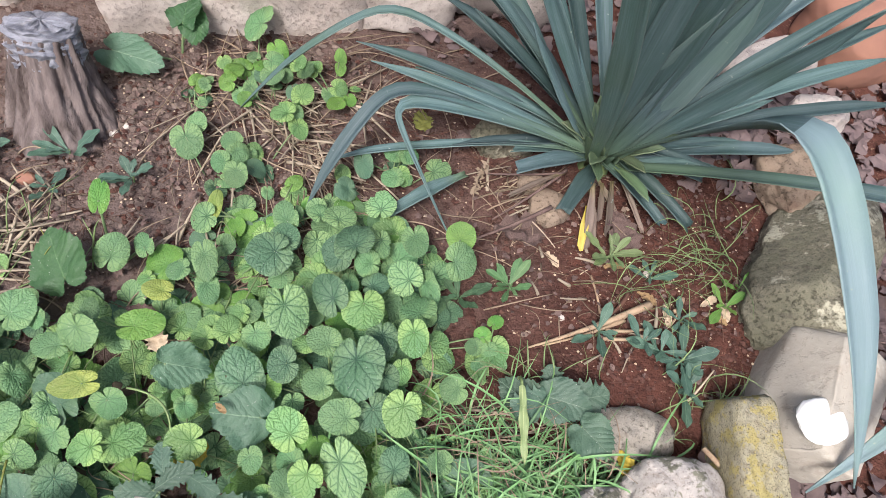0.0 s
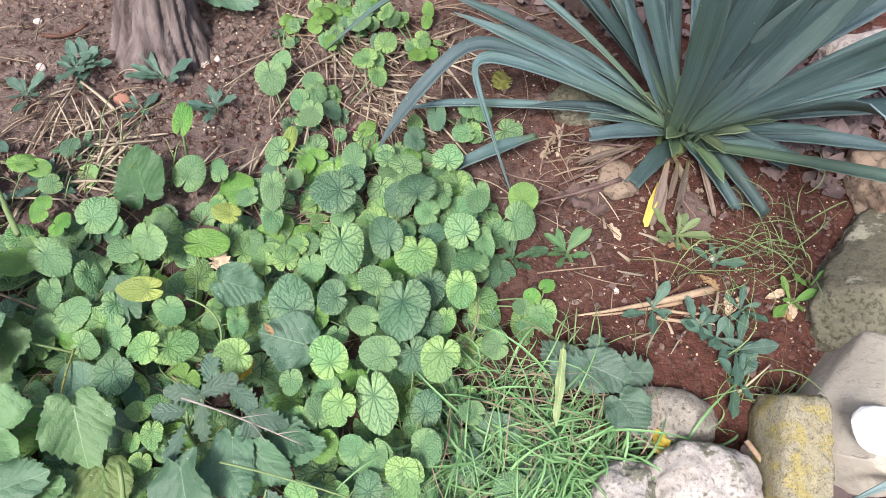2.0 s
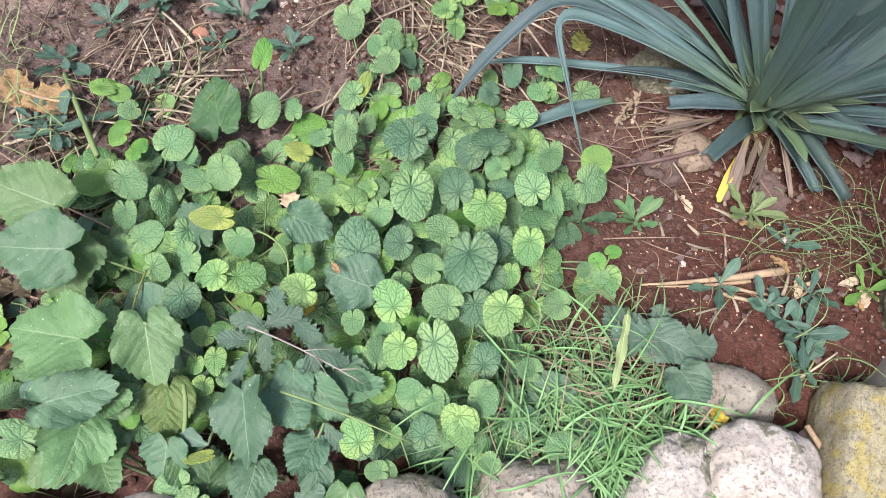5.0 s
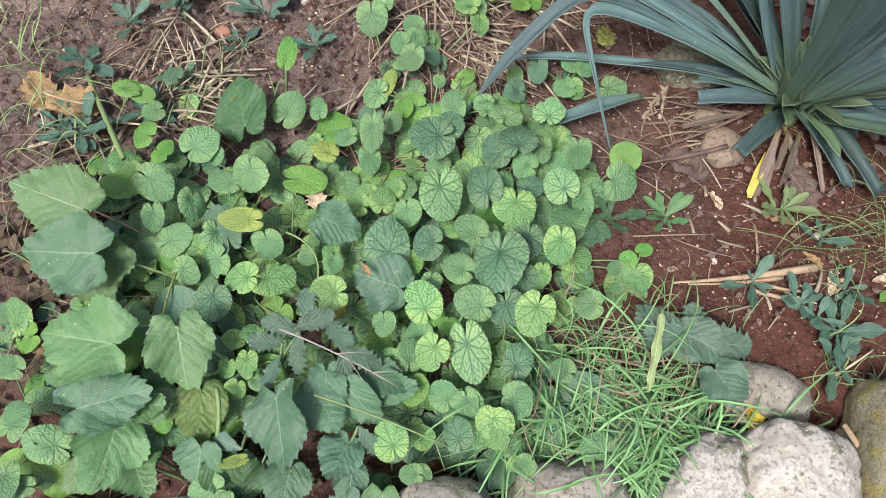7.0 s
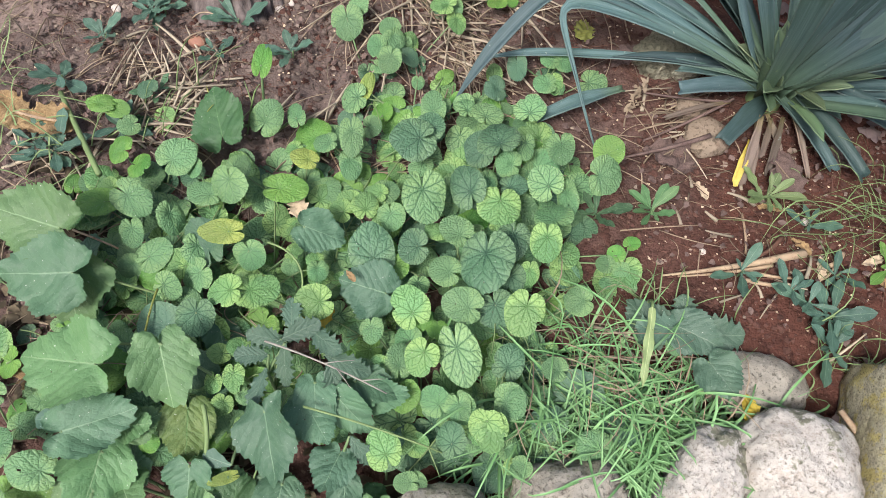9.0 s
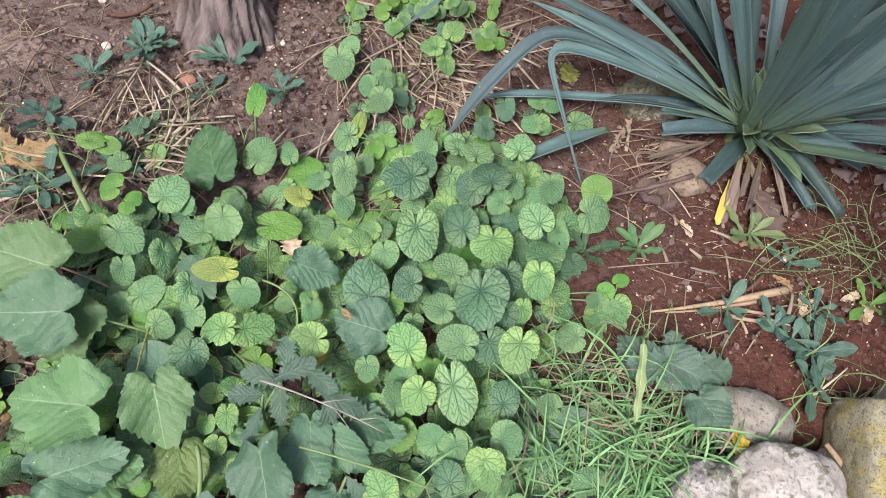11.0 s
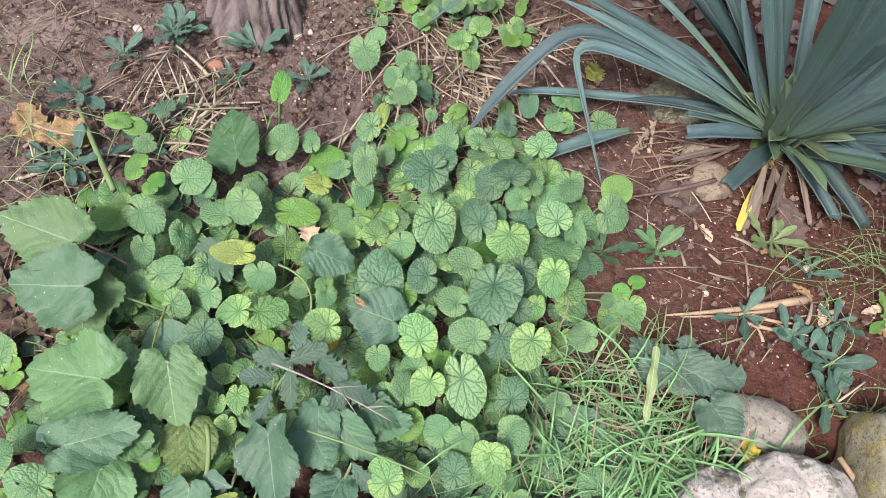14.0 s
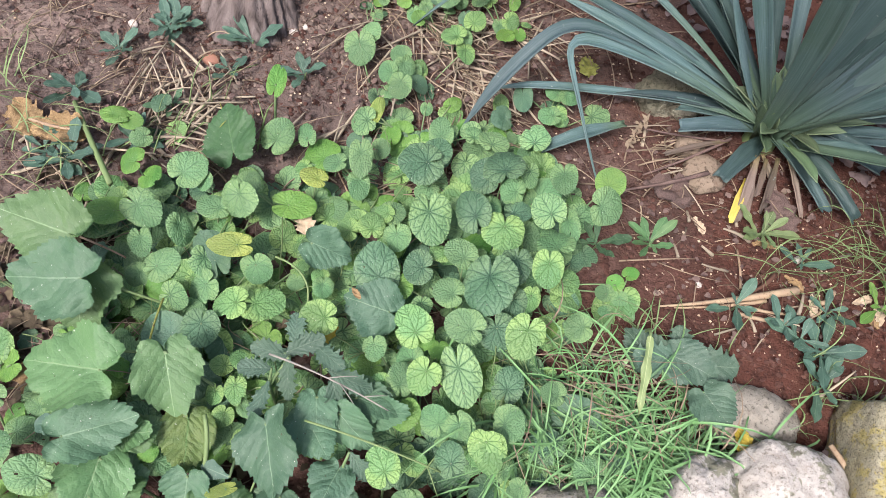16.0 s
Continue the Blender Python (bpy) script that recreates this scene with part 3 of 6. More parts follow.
def build_stump():
    def trunk(s, a):
        a += 0.7 * s
        groove = abs(noise.noise(Vector((math.cos(a) * 4.6, math.sin(a) * 4.6, s * 1.1))))
        fine = noise.noise(Vector((math.cos(a) * 11, math.sin(a) * 11, s * 1.8)))
        ridge = abs(math.sin(5.5 * a + 1.6 * math.sin(3.2 * s + a) + 2 * noise.noise(Vector((math.cos(a) * 2, math.sin(a) * 2, s * 2.5)))))
        r = 0.04 + 0.028 * (1 - s) ** 1.5 - 0.014 * (1 - groove) ** 5 * (1.15 - s) + 0.005 * fine + 0.007 * ridge * (1.1 - s) + 0.022 * (1 - s) ** 2.2 * max(0.0, math.cos(a + 0.7))
        return (math.cos(a) * r * 1.08, math.sin(a) * r, -0.03 + 0.135 * s)

    def tape(s, a):
        c, d = math.cos(a), math.sin(a)
        folds = abs(noise.noise(Vector((c * 1.6, d * 1.6, s * 8 + 0.9 * c)))) + 0.5 * abs(noise.noise(Vector((c * 4, d * 4, s * 16))))
        close = 1 - 0.1 * s - 0.7 * max(0.0, (s - 0.72) / 0.28) ** 2
        r = (0.04 + 0.007 * folds + 0.0007 * math.sin(34 * s + 5 * noise.noise(Vector((c, d, s * 2))))) * close
        edge = 0.012 * noise.noise(Vector((c * 3, d * 3, 4)))
        z = 0.066 + 0.05 * min(1.0, s / 0.75) + edge * (max(0.0, 1 - 3 * s) + 0.9 * max(0.0, s - 0.4)) + 0.004 * folds
        return (c * r * 1.08, d * r, z)

    ob = thing("vine_stump", "weathered grooved vine stump bound with grey tape", "stump")
    ob.matrix_basis = pose(-0.183, 0.374, 0, -22, -5, 0)
    part("trunk", turned("trunk", 34, 130, MAT_BARK, trunk), ob, "grey-brown deeply grooved wood")
    part("tape_wrap", turned("tape_wrap", 40, 120, MAT_TAPE, tape), ob, "crinkled silver-grey tape")


build_stump()


# ---- tubes, straps and leaf meshes ----
def tube_data(points, r0, r1, sides=5, verts=None, faces=None):
    """Rings of a tapering tube along points, added to verts and faces."""
    verts, faces = ([] if verts is None else verts), ([] if faces is None else faces)
    start, n = len(verts), len(points)
    for i, p in enumerate(points):
        t = (points[min(i + 1, n - 1)] - points[max(i - 1, 0)]).normalized()
        a = t.cross(Vector((0.3, 0.2, 0.93))).normalized()
        b = t.cross(a)
        r = r0 + (r1 - r0) * i / (n - 1)
        verts += [p + (a * math.cos(2 * math.pi * j / sides) + b * math.sin(2 * math.pi * j / sides)) * r for j in range(sides)]
    faces += [(start + i * sides + j, start + i * sides + (j + 1) % sides, start + (i + 1) * sides + (j + 1) % sides, start + (i + 1) * sides + j) for i in range(n - 1) for j in range(sides)]
    faces += [tuple(start + j for j in reversed(range(sides))), tuple(start + (n - 1) * sides + j for j in range(sides))]
    return verts, faces


def arc(a, b, c, n):
    """A bow from a over c to b."""
    return [a * (1 - s) ** 2 + c * (2 * s * (1 - s)) + b * s**2 for s in (i / (n - 1) for i in range(n))]


def fan_mesh(name, mat, stops, joint, sides, rings, form, chewed):
    """A leaf spread round its stalk's joint; form gives a rim factor and a point; chewed lists bites in the blade."""
    verts, faces = [(0, joint, 0)], []
    for k in range(1, rings + 1):
        s = (k / rings) ** 0.85
        for j in range(sides):
            a = -math.pi + 2 * math.pi * (j + 0.5) / sides
            r = float(np.interp(abs(math.degrees(a)), [p[0] for p in stops], [p[1] for p in stops]))
            verts.append(form(a, s, r))
    verts[0] = (0, joint, verts[1 + sides // 2][2])
    faces += [(0, 1 + j, 2 + j) for j in range(sides - 1)]
    for k in range(rings - 1):
        o = 1 + k * sides
        faces += [(o + j, o + sides + j, o + sides + j + 1, o + j + 1) for j in range(sides - 1)]

    def eaten(face):
        cx, cy = sum(verts[i][0] for i in face) / len(face), sum(verts[i][1] for i in face) / len(face)
        return any((cx - bx) ** 2 + (cy - by) ** 2 < br * br for bx, by, br in chewed)

    return mesh_of(name, verts, [f for f in faces if not eaten(f)], mat)


HEART_STOPS = [(0, 0.71), (15, 0.7), (40, 0.675), (65, 0.635), (90, 0.59), (120, 0.53), (145, 0.465), (160, 0.41), (170, 0.34), (176, 0.2), (180, 0.03)]
OVAL_STOPS = [(0, 0.78), (10, 0.76), (30, 0.69), (60, 0.6), (90, 0.55), (120, 0.5), (145, 0.45), (160, 0.4), (170, 0.33), (176, 0.2), (180, 0.03)]
PALM_STOPS = [(0, 0.93), (12, 0.915), (30, 0.83), (50, 0.72), (75, 0.6), (100, 0.5), (130, 0.4), (155, 0.26), (172, 0.12), (180, 0.03)]


def heart_mesh(name, mat, seed):
    """A rounded heart-shaped leaf of unit length and width, tip along y, softly scalloped and puckered."""
    rnd = random.Random(seed)
    cup, skew, teeth = rnd.uniform(0.2, 1.5), rnd.uniform(-0.1, 0.1), rnd.randint(12, 17)
    wave, roll, lap = rnd.uniform(0.008, 0.04), rnd.uniform(-0.35, 0.35), rnd.choice((-1, 1)) * rnd.uniform(0.02, 0.11)
    curl, lean = rnd.uniform(-0.25, 0.2), rnd.uniform(0, 6)
    bite = rnd.uniform(-2.4, 2.4) if rnd.random() < 0.4 else None
    stops = OVAL_STOPS if rnd.random() < 0.3 else HEART_STOPS
    chewed = [(rnd.uniform(-0.25, 0.25), rnd.uniform(-0.1, 0.3), rnd.uniform(0.02, 0.035)) for _ in range(rnd.choice((0, 0, 0, 1)))]

    def form(a, s, r):
        r *= 1 + 0.08 * noise.noise(Vector((math.cos(a) * 1.4 + seed, math.sin(a) * 1.4, 0))) + 0.012 * math.sin(teeth * a * 2) * s**6
        if bite is not None:
            r *= 1 - 0.2 * math.exp(-(((a - bite) / 0.11) ** 2)) * s
        d = r * s
        x, y = math.sin(a) * d * 0.89 + skew * s * s * 0.4, -0.24 + math.cos(a) * d
        z = -0.04 + cup * (0.46 * d - 0.66 * d * d) + wave * math.sin(3 * a + lean) * s**3 + 0.011 * math.sin(teeth * a + lean) * s**4
        z += 0.03 * noise.noise(Vector((x * 5 + seed, y * 5, 2))) * s + 0.012 * noise.noise(Vector((x * 13, y * 13, seed))) * s
        z += lap * math.sin(a) * max(0.0, abs(a) - 2.2) * s + roll * x * x * 0.8 + curl * max(0, y - 0.1) ** 1.5
        return (x, y, z)

    return fan_mesh(name, mat, stops, -0.24, 84, 9, form, chewed)


def palm_mesh(name, mat, seed):
    """A broad leaf with shallow lobes, ragged teeth and a wavy blade."""
    rnd = random.Random(seed)
    lobes, ragged, wave = rnd.uniform(2.1, 2.9), rnd.randint(9, 13), rnd.uniform(0.035, 0.08)
    lean, fold, bend = rnd.uniform(0, 6), rnd.uniform(0.05, 0.3), rnd.uniform(0.1, 0.35)

    def form(a, s, r):
        side = 1 if a > 0 else -1
        saw = (abs(a) * ragged / 2 + 0.5 * noise.noise(Vector((a * 2, seed, 1)))) % 1.0
        r *= 1 - s**4 * (0.09 * abs(math.sin(lobes * a + 0.2 * side)) ** 2 + 0.085 * saw) + 0.1 * noise.noise(Vector((math.cos(a) * 2, math.sin(a) * 2, seed))) * s * s
        d = r * s
        x, y = math.sin(a) * d * 0.98, -0.46 + math.cos(a) * d
        z = fold * abs(x) * 0.7 - bend * (y + 0.1) ** 2 + wave * math.sin(4.6 * a + lean) * s**2 + 0.014 * math.sin(13 * a + lean) * s**4
        z += 0.08 * noise.noise(Vector((x * 3.4 + seed, y * 3.4, 2))) * s + 0.016 * noise.noise(Vector((x * 11, y * 11, seed))) * s
        return (x, y, z)

    return fan_mesh(name, mat, PALM_STOPS, -0.46, 120, 11, form, ())


def blade_mesh(name, mat, seed, outline, teeth, depth, lobed=False, rows=30, cols=10):
    """A leaf along a midrib from y = -0.5 to 0.5; outline gives the half width."""
    rnd = random.Random(seed)
    bend, wave, fold = rnd.uniform(0.05, 0.25), rnd.uniform(0.02, 0.05), rnd.uniform(0.05, 0.2)
    verts, faces = [], []
    for i in range(rows + 1):
        s = i / rows
        for j in range(cols + 1):
            q = 2 * j / cols - 1
            half = np.interp(s, [p[0] for p in outline], [p[1] for p in outline])
            side = 1 if q > 0 else -1
            tooth = abs(math.sin(teeth * math.pi * s + 0.4 * side + 1.3 * noise.noise(Vector((s * 6, side, seed))))) * (0.55 + 0.9 * abs(noise.noise(Vector((s * 3.3, side * 2, seed + 5)))))
            edge = 1 - depth * tooth * (abs(q) ** (2 if lobed else 5)) - (0.14 * noise.noise(Vector((s * 4, side * 3, seed))) + (0.09 if depth > 0.02 else 0.0) * noise.noise(Vector((s * 11, side * 3, seed + 2)))) * abs(q) ** 3
            x = q * half * edge
            y = s - 0.5 + 0.12 * abs(q) * half * (1 if lobed else 0.6)
            z = fold * abs(x) * 0.6 - bend * (s - 0.4) ** 2 + wave * math.sin(s * 17 + side * 2 + seed) * abs(q) ** 2
            verts.append((x, y, z))
    w = cols + 1
    faces = [(i * w + j, i * w + j + 1, (i + 1) * w + j + 1, (i + 1) * w + j) for i in range(rows) for j in range(cols)]
    return mesh_of(name, verts, faces, mat)


BROAD_OUT = [(0, 0.1), (0.05, 0.3), (0.15, 0.44), (0.35, 0.5), (0.55, 0.46), (0.75, 0.34), (0.9, 0.2), (1, 0.02)]
LOBED_OUT = [(0, 0.06), (0.15, 0.3), (0.4, 0.5), (0.6, 0.5), (0.8, 0.42), (0.95, 0.2), (1, 0.04)]
LANCE_OUT = [(0, 0.1), (0.15, 0.16), (0.35, 0.33), (0.55, 0.48), (0.7, 0.5), (0.85, 0.36), (0.95, 0.16), (1, 0.02)]
LEAF_MESHES = {}
for tone, mat in LEAF.items():
    LEAF_MESHES[tone] = [heart_mesh("heart_leaf", mat, 10 * n + len(tone) + ord(tone)) for n in range(8)]
for tone, mat in LANCE.items():
    LEAF_MESHES["E" + tone] = [blade_mesh("lance_leaf", mat, 5 + n + ord(tone), LANCE_OUT, 4, 0.015, rows=16, cols=6) for n in range(5)]
for tone, mat in BROAD.items():
    LEAF_MESHES["S" + tone] = [palm_mesh("toothed_leaf", mat, 3 + n + ord(tone)) for n in range(6)]
LEAF_MESHES["KB"] = [blade_mesh("lobed_leaf", BROAD["F"], 77 + n, LOBED_OUT, 7, 0.5, True, rows=48, cols=12) for n in range(6)]
TILT = Vector((0.02, -0.24, 0.97))


def leaf_pose(at, length, width, heading, rnd, lean=TILT, loose=0.27):
    up = (lean + Vector((rnd.gauss(0, loose), rnd.gauss(0, loose), 0))).normalized()
    h = radians(heading)
    y = Vector((-math.sin(h), math.cos(h), 0))
    y = (y - up * y.dot(up)).normalized()
    x = y.cross(up)
    m = Matrix((x, y, up)).transposed().to_4x4()
    return Matrix.Translation(at) @ m @ Matrix.Diagonal((width, length, (width + length) / 2, 1))


def leafy_plant(name, label, category, group, x, y, rows, seed, extra=0, reach=0.05, stalk_r=0.0009):
    """A low plant: each leaf on its own stalk from one root."""
    rnd = random.Random(seed)
    root = thing(name, label, category, (x, y, ground_z(x, y)), group=group)
    base = root.location.z
    full = [(*r, True) for r in rows]
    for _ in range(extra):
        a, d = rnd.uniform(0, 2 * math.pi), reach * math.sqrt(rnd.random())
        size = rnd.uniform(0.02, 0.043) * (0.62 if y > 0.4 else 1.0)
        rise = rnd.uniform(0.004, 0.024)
        # lowest leaves get dark tones: the shade under the canopy put into colour
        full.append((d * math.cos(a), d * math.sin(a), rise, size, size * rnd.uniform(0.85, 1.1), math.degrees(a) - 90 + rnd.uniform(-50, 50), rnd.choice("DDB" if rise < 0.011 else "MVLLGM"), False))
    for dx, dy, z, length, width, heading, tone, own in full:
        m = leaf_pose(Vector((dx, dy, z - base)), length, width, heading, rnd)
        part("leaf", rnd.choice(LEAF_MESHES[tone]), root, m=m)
        neck = m @ Vector((0, -0.24 if len(tone) == 1 else -0.5, -0.02))
        foot = Vector((rnd.uniform(-0.012, 0.012) + dx * 0.2, rnd.uniform(-0.012, 0.012) + dy * 0.2, -0.006))
        bow = (foot + neck) / 2 + Vector((dx * 0.1, dy * 0.1, 0.012))
        v, f = tube_data(arc(foot, neck, bow, 6), stalk_r * 1.3, stalk_r)
        part("stalk", mesh_of("stalk", v, f, MAT_STALK), root)
    return root


COUNT = [0]


def violet_plant(x, y, rows):
    COUNT[0] += 1
    dense = len(rows) > 5 and y < 0.3
    leafy_plant("violet_plant", "low violet plant with rounded heart-shaped green leaves" if dense else "small violet seedling with round leaves in bare soil", "plant", "violets in the bed", x, y, rows, COUNT[0], 9 if dense else 7 if y > 0.4 else 3, 0.065 if dense else 0.045 if y > 0.4 else 0.03)


def broad_weed(x, y, rows):
    COUNT[0] += 1
    rows = [(dx, dy, z, n * 1.06, w * 1.2, h, tone) if tone[0] == "S" else (dx, dy, z, n, w, h, tone) for dx, dy, z, n, w, h, tone in rows]
    leafy_plant("broad_leaf_weed", "weed with large toothed grey-green leaves", "plant", "broad-leaved weeds", x, y, rows, 100 + COUNT[0], stalk_r=0.0015)


def rosette(x, y, n, length, tone):
    """A weed with narrow leaves in a loose tuft."""
    COUNT[0] += 1
    rnd = random.Random(300 + COUNT[0])
    root = thing("lance_leaf_weed", "small weed with narrow bluish-green leaves" if tone == "B" else "small green weed with narrow leaves", "plant", (x, y, ground_z(x, y)), group="narrow-leaved weeds")
    v, f = tube_data([Vector((0, 0, -0.005)), Vector((0.002, 0.001, 0.012)), Vector((0.003, 0.002, length * 0.55))], 0.0016, 0.0009)
    part("stem", mesh_of("stem", v, f, MAT_STALK), root)
    length *= 1.3
    for i in range(n):
        a = (i // 2) * 1.25 + (i % 2) * math.pi + rnd.uniform(-0.35, 0.35) + COUNT[0]
        rise = rnd.uniform(0.1, 0.9)
        size = length * rnd.uniform(0.65, 1.2) * (0.6 if i > n - 3 else 1)
        out = Vector((math.cos(a), math.sin(a), rise)).normalized()
        lean = Vector((-out.x * rise, -out.y * rise, 1)).normalized()
        at = Vector((0, 0, 0.006 + length * 0.35 * i / n)) + out * size * 0.55
        m = leaf_pose(at, size, size * rnd.uniform(0.26, 0.4), math.degrees(math.atan2(-out.x, out.y)), rnd, lean, 0.1)
        part("leaf", rnd.choice(LEAF_MESHES["E" + tone]), root, m=m)


# ---- violets ----
violet_plant(0.052, 0.502, [(-0.022, 0.055, 0.046, 0.044, 0.058, 82, 'M'), (0.023, 0.019, 0.034, 0.029, 0.029, -136, 'G'), (0.005, -0.006, 0.03, 0.025, 0.029, 104, 'G'), (-0.023, -0.016, 0.026, 0.026, 0.028, 83, 'G'), (0.025, -0.001, 0.036, 0.027, 0.032, -90, 'M'), (-0.046, -0.017, 0.03, 0.021, 0.02, -155, 'L'), (0.011, -0.017, 0.024, 0.03, 0.033, 91, 'B'), (-0.026, -0.027, 0.036, 0.025, 0.026, -3, 'G'), (0.055, 0.009, 0.032, 0.024, 0.027, -100, 'L')])
violet_plant(0.157, 0.494, [(0.005, 0.045, 0.024, 0.017, 0.039, -76, 'G'), (-0.037, 0.009, 0.03, 0.024, 0.028, -97, 'M'), (0.017, -0.013, 0.03, 0.023, 0.027, -89, 'L'), (0.015, -0.04, 0.03, 0.024, 0.029, 113, 'G')])
violet_plant(0.081, 0.442, [(-0.003, 0.032, 0.034, 0.028, 0.033, -162, 'M'), (-0.024, 0.004, 0.028, 0.024, 0.021, -156, 'M'), (0.032, 0.016, 0.026, 0.024, 0.021, -163, 'B'), (-0.03, -0.012, 0.028, 0.02, 0.021, 91, 'G'), (-0.038, -0.006, 0.022, 0.022, 0.021, -162, 'M'), (0.049, 0.01, 0.042, 0.035, 0.028, -5, 'L'), (-0.06, 0.007, 0.034, 0.023, 0.027, 91, 'G'), (0.029, -0.031, 0.04, 0.03, 0.034, 91, 'L'), (0.045, -0.022, 0.028, 0.025, 0.024, -157, 'M')])
violet_plant(-0.005, 0.418, [(-0.005, 0.027, 0.024, 0.016, 0.021, 113, 'M'), (-0.011, 0.025, 0.02, 0.016, 0.022, 104, 'G'), (0.016, -0.051, 0.04, 0.027, 0.029, -3, 'M')])
violet_plant(0.095, 0.349, [(0.044, 0.043, 0.034, 0.036, 0.026, -157, 'L'), (0.009, -0.028, 0.026, 0.027, 0.031, -88, 'B'), (-0.018, -0.018, 0.036, 0.026, 0.028, -128, 'M'), (-0.035, 0.001, 0.034, 0.025, 0.028, 91, 'M')])
violet_plant(0.051, 0.313, [(-0.04, 0.018, 0.036, 0.042, 0.038, -154, 'M'), (0.007, -0.001, 0.038, 0.024, 0.028, 113, 'M'), (0.033, -0.018, 0.04, 0.03, 0.033, 176, 'M')])
violet_plant(0.28, 0.372, [(-0.012, 0.016, 0.03, 0.023, 0.027, 91, 'M'), (0.011, 0.018, 0.032, 0.025, 0.031, -89, 'M'), (-0.007, -0.02, 0.026, 0.027, 0.029, 113, 'M'), (-0.045, -0.014, 0.028, 0.038, 0.025, -158, 'B'), (0.054, 0.002, 0.03, 0.032, 0.045, -89, 'V')])
violet_plant(0.144, 0.257, [(-0.018, 0.032, 0.024, 0.016, 0.016, -156, 'M'), (0.025, 0.003, 0.034, 0.023, 0.021, -166, 'M'), (0.017, -0.007, 0.05, 0.036, 0.029, 24, 'M'), (-0.072, 0, 0.034, 0.035, 0.018, 6, 'Y'), (0.046, 0.021, 0.03, 0.023, 0.028, 92, 'V'), (0.056, 0.01, 0.044, 0.023, 0.028, 23, 'V'), (0.027, -0.037, 0.052, 0.036, 0.035, -5, 'D'), (-0.083, -0.024, 0.03, 0.03, 0.039, 113, 'V')])
violet_plant(0.239, 0.291, [(-0.021, 0.022, 0.034, 0.026, 0.033, 113, 'B'), (-0.013, -0.026, 0.05, 0.034, 0.038, 4, 'V'), (0.033, 0.005, 0.046, 0.034, 0.039, 3, 'V')])
violet_plant(-0.169, 0.119, [(-0.005, 0.029, 0.03, 0.019, 0.028, 85, 'B'), (0.004, -0.029, 0.03, 0.024, 0.022, 138, 'M')])
violet_plant(0.106, 0.165, [(-0.001, 0.035, 0.036, 0.022, 0.028, -67, 'M'), (-0.009, -0.005, 0.058, 0.046, 0.027, -154, 'M'), (0.052, 0.02, 0.062, 0.047, 0.053, 123, 'D'), (-0.04, -0.016, 0.05, 0.026, 0.026, 113, 'M'), (0, -0.032, 0.046, 0.035, 0.027, -154, 'M')])
violet_plant(0.359, 0.234, [(0.018, 0.038, 0.052, 0.033, 0.035, -9, 'G'), (0.025, -0.001, 0.05, 0.036, 0.049, -77, 'M'), (-0.034, 0.01, 0.055, 0.039, 0.034, -159, 'M'), (-0.008, -0.046, 0.044, 0.041, 0.026, -159, 'M')])
violet_plant(0.268, 0.198, [(-0.017, 0.028, 0.066, 0.046, 0.047, 32, 'D'), (-0.036, 0.015, 0.048, 0.034, 0.043, 92, 'D'), (0.002, 0.01, 0.046, 0.027, 0.032, 92, 'M'), (0.017, 0.036, 0.05, 0.036, 0.022, -158, 'V'), (-0.009, -0.023, 0.046, 0.024, 0.02, -157, 'M'), (0.023, -0.016, 0.048, 0.03, 0.031, -67, 'D'), (0.05, -0.004, 0.062, 0.036, 0.039, 51, 'V'), (-0.029, -0.046, 0.068, 0.046, 0.04, 43, 'D')])
violet_plant(0.07, 0.09, [(-0.017, 0.031, 0.052, 0.03, 0.025, 93, 'Y'), (-0.012, -0.011, 0.05, 0.047, 0.032, -67, 'G'), (-0.071, -0.013, 0.06, 0.027, 0.039, -67, 'M'), (0.046, -0.011, 0.042, 0.026, 0.026, 93, 'L'), (0.053, 0.002, 0.046, 0.026, 0.026, 93, 'L')])
violet_plant(-0.11, 0.03, [(-0.037, 0.023, 0.044, 0.028, 0.033, 93, 'G'), (-0.003, 0.015, 0.042, 0.026, 0.03, -87, 'G'), (-0.026, -0.045, 0.04, 0.055, 0.029, 113, 'G'), (0.04, 0.036, 0.062, 0.039, 0.044, -23, 'M'), (0.024, -0.031, 0.056, 0.047, 0.036, -104, 'M')])
violet_plant(-0.026, 0.032, [(-0.025, 0.027, 0.052, 0.023, 0.02, -150, 'M'), (0.002, 0.003, 0.058, 0.039, 0.032, 93, 'M'), (0.031, 0.012, 0.072, 0.038, 0.047, 178, 'M'), (-0.008, -0.042, 0.062, 0.034, 0.032, -122, 'M')])
violet_plant(0.18, 0.09, [(-0.021, 0.031, 0.046, 0.027, 0.028, -67, 'V'), (-0.032, 0.023, 0.05, 0.02, 0.02, 93, 'L'), (-0.037, 0.004, 0.052, 0.03, 0.029, 26, 'L'), (-0.003, -0.003, 0.05, 0.029, 0.03, -155, 'M'), (0.025, 0.022, 0.07, 0.052, 0.047, -146, 'V'), (0.047, 0.002, 0.056, 0.028, 0.025, 73, 'L'), (-0.008, -0.046, 0.062, 0.055, 0.047, 35, 'D'), (0.031, -0.031, 0.064, 0.03, 0.038, 113, 'D')])
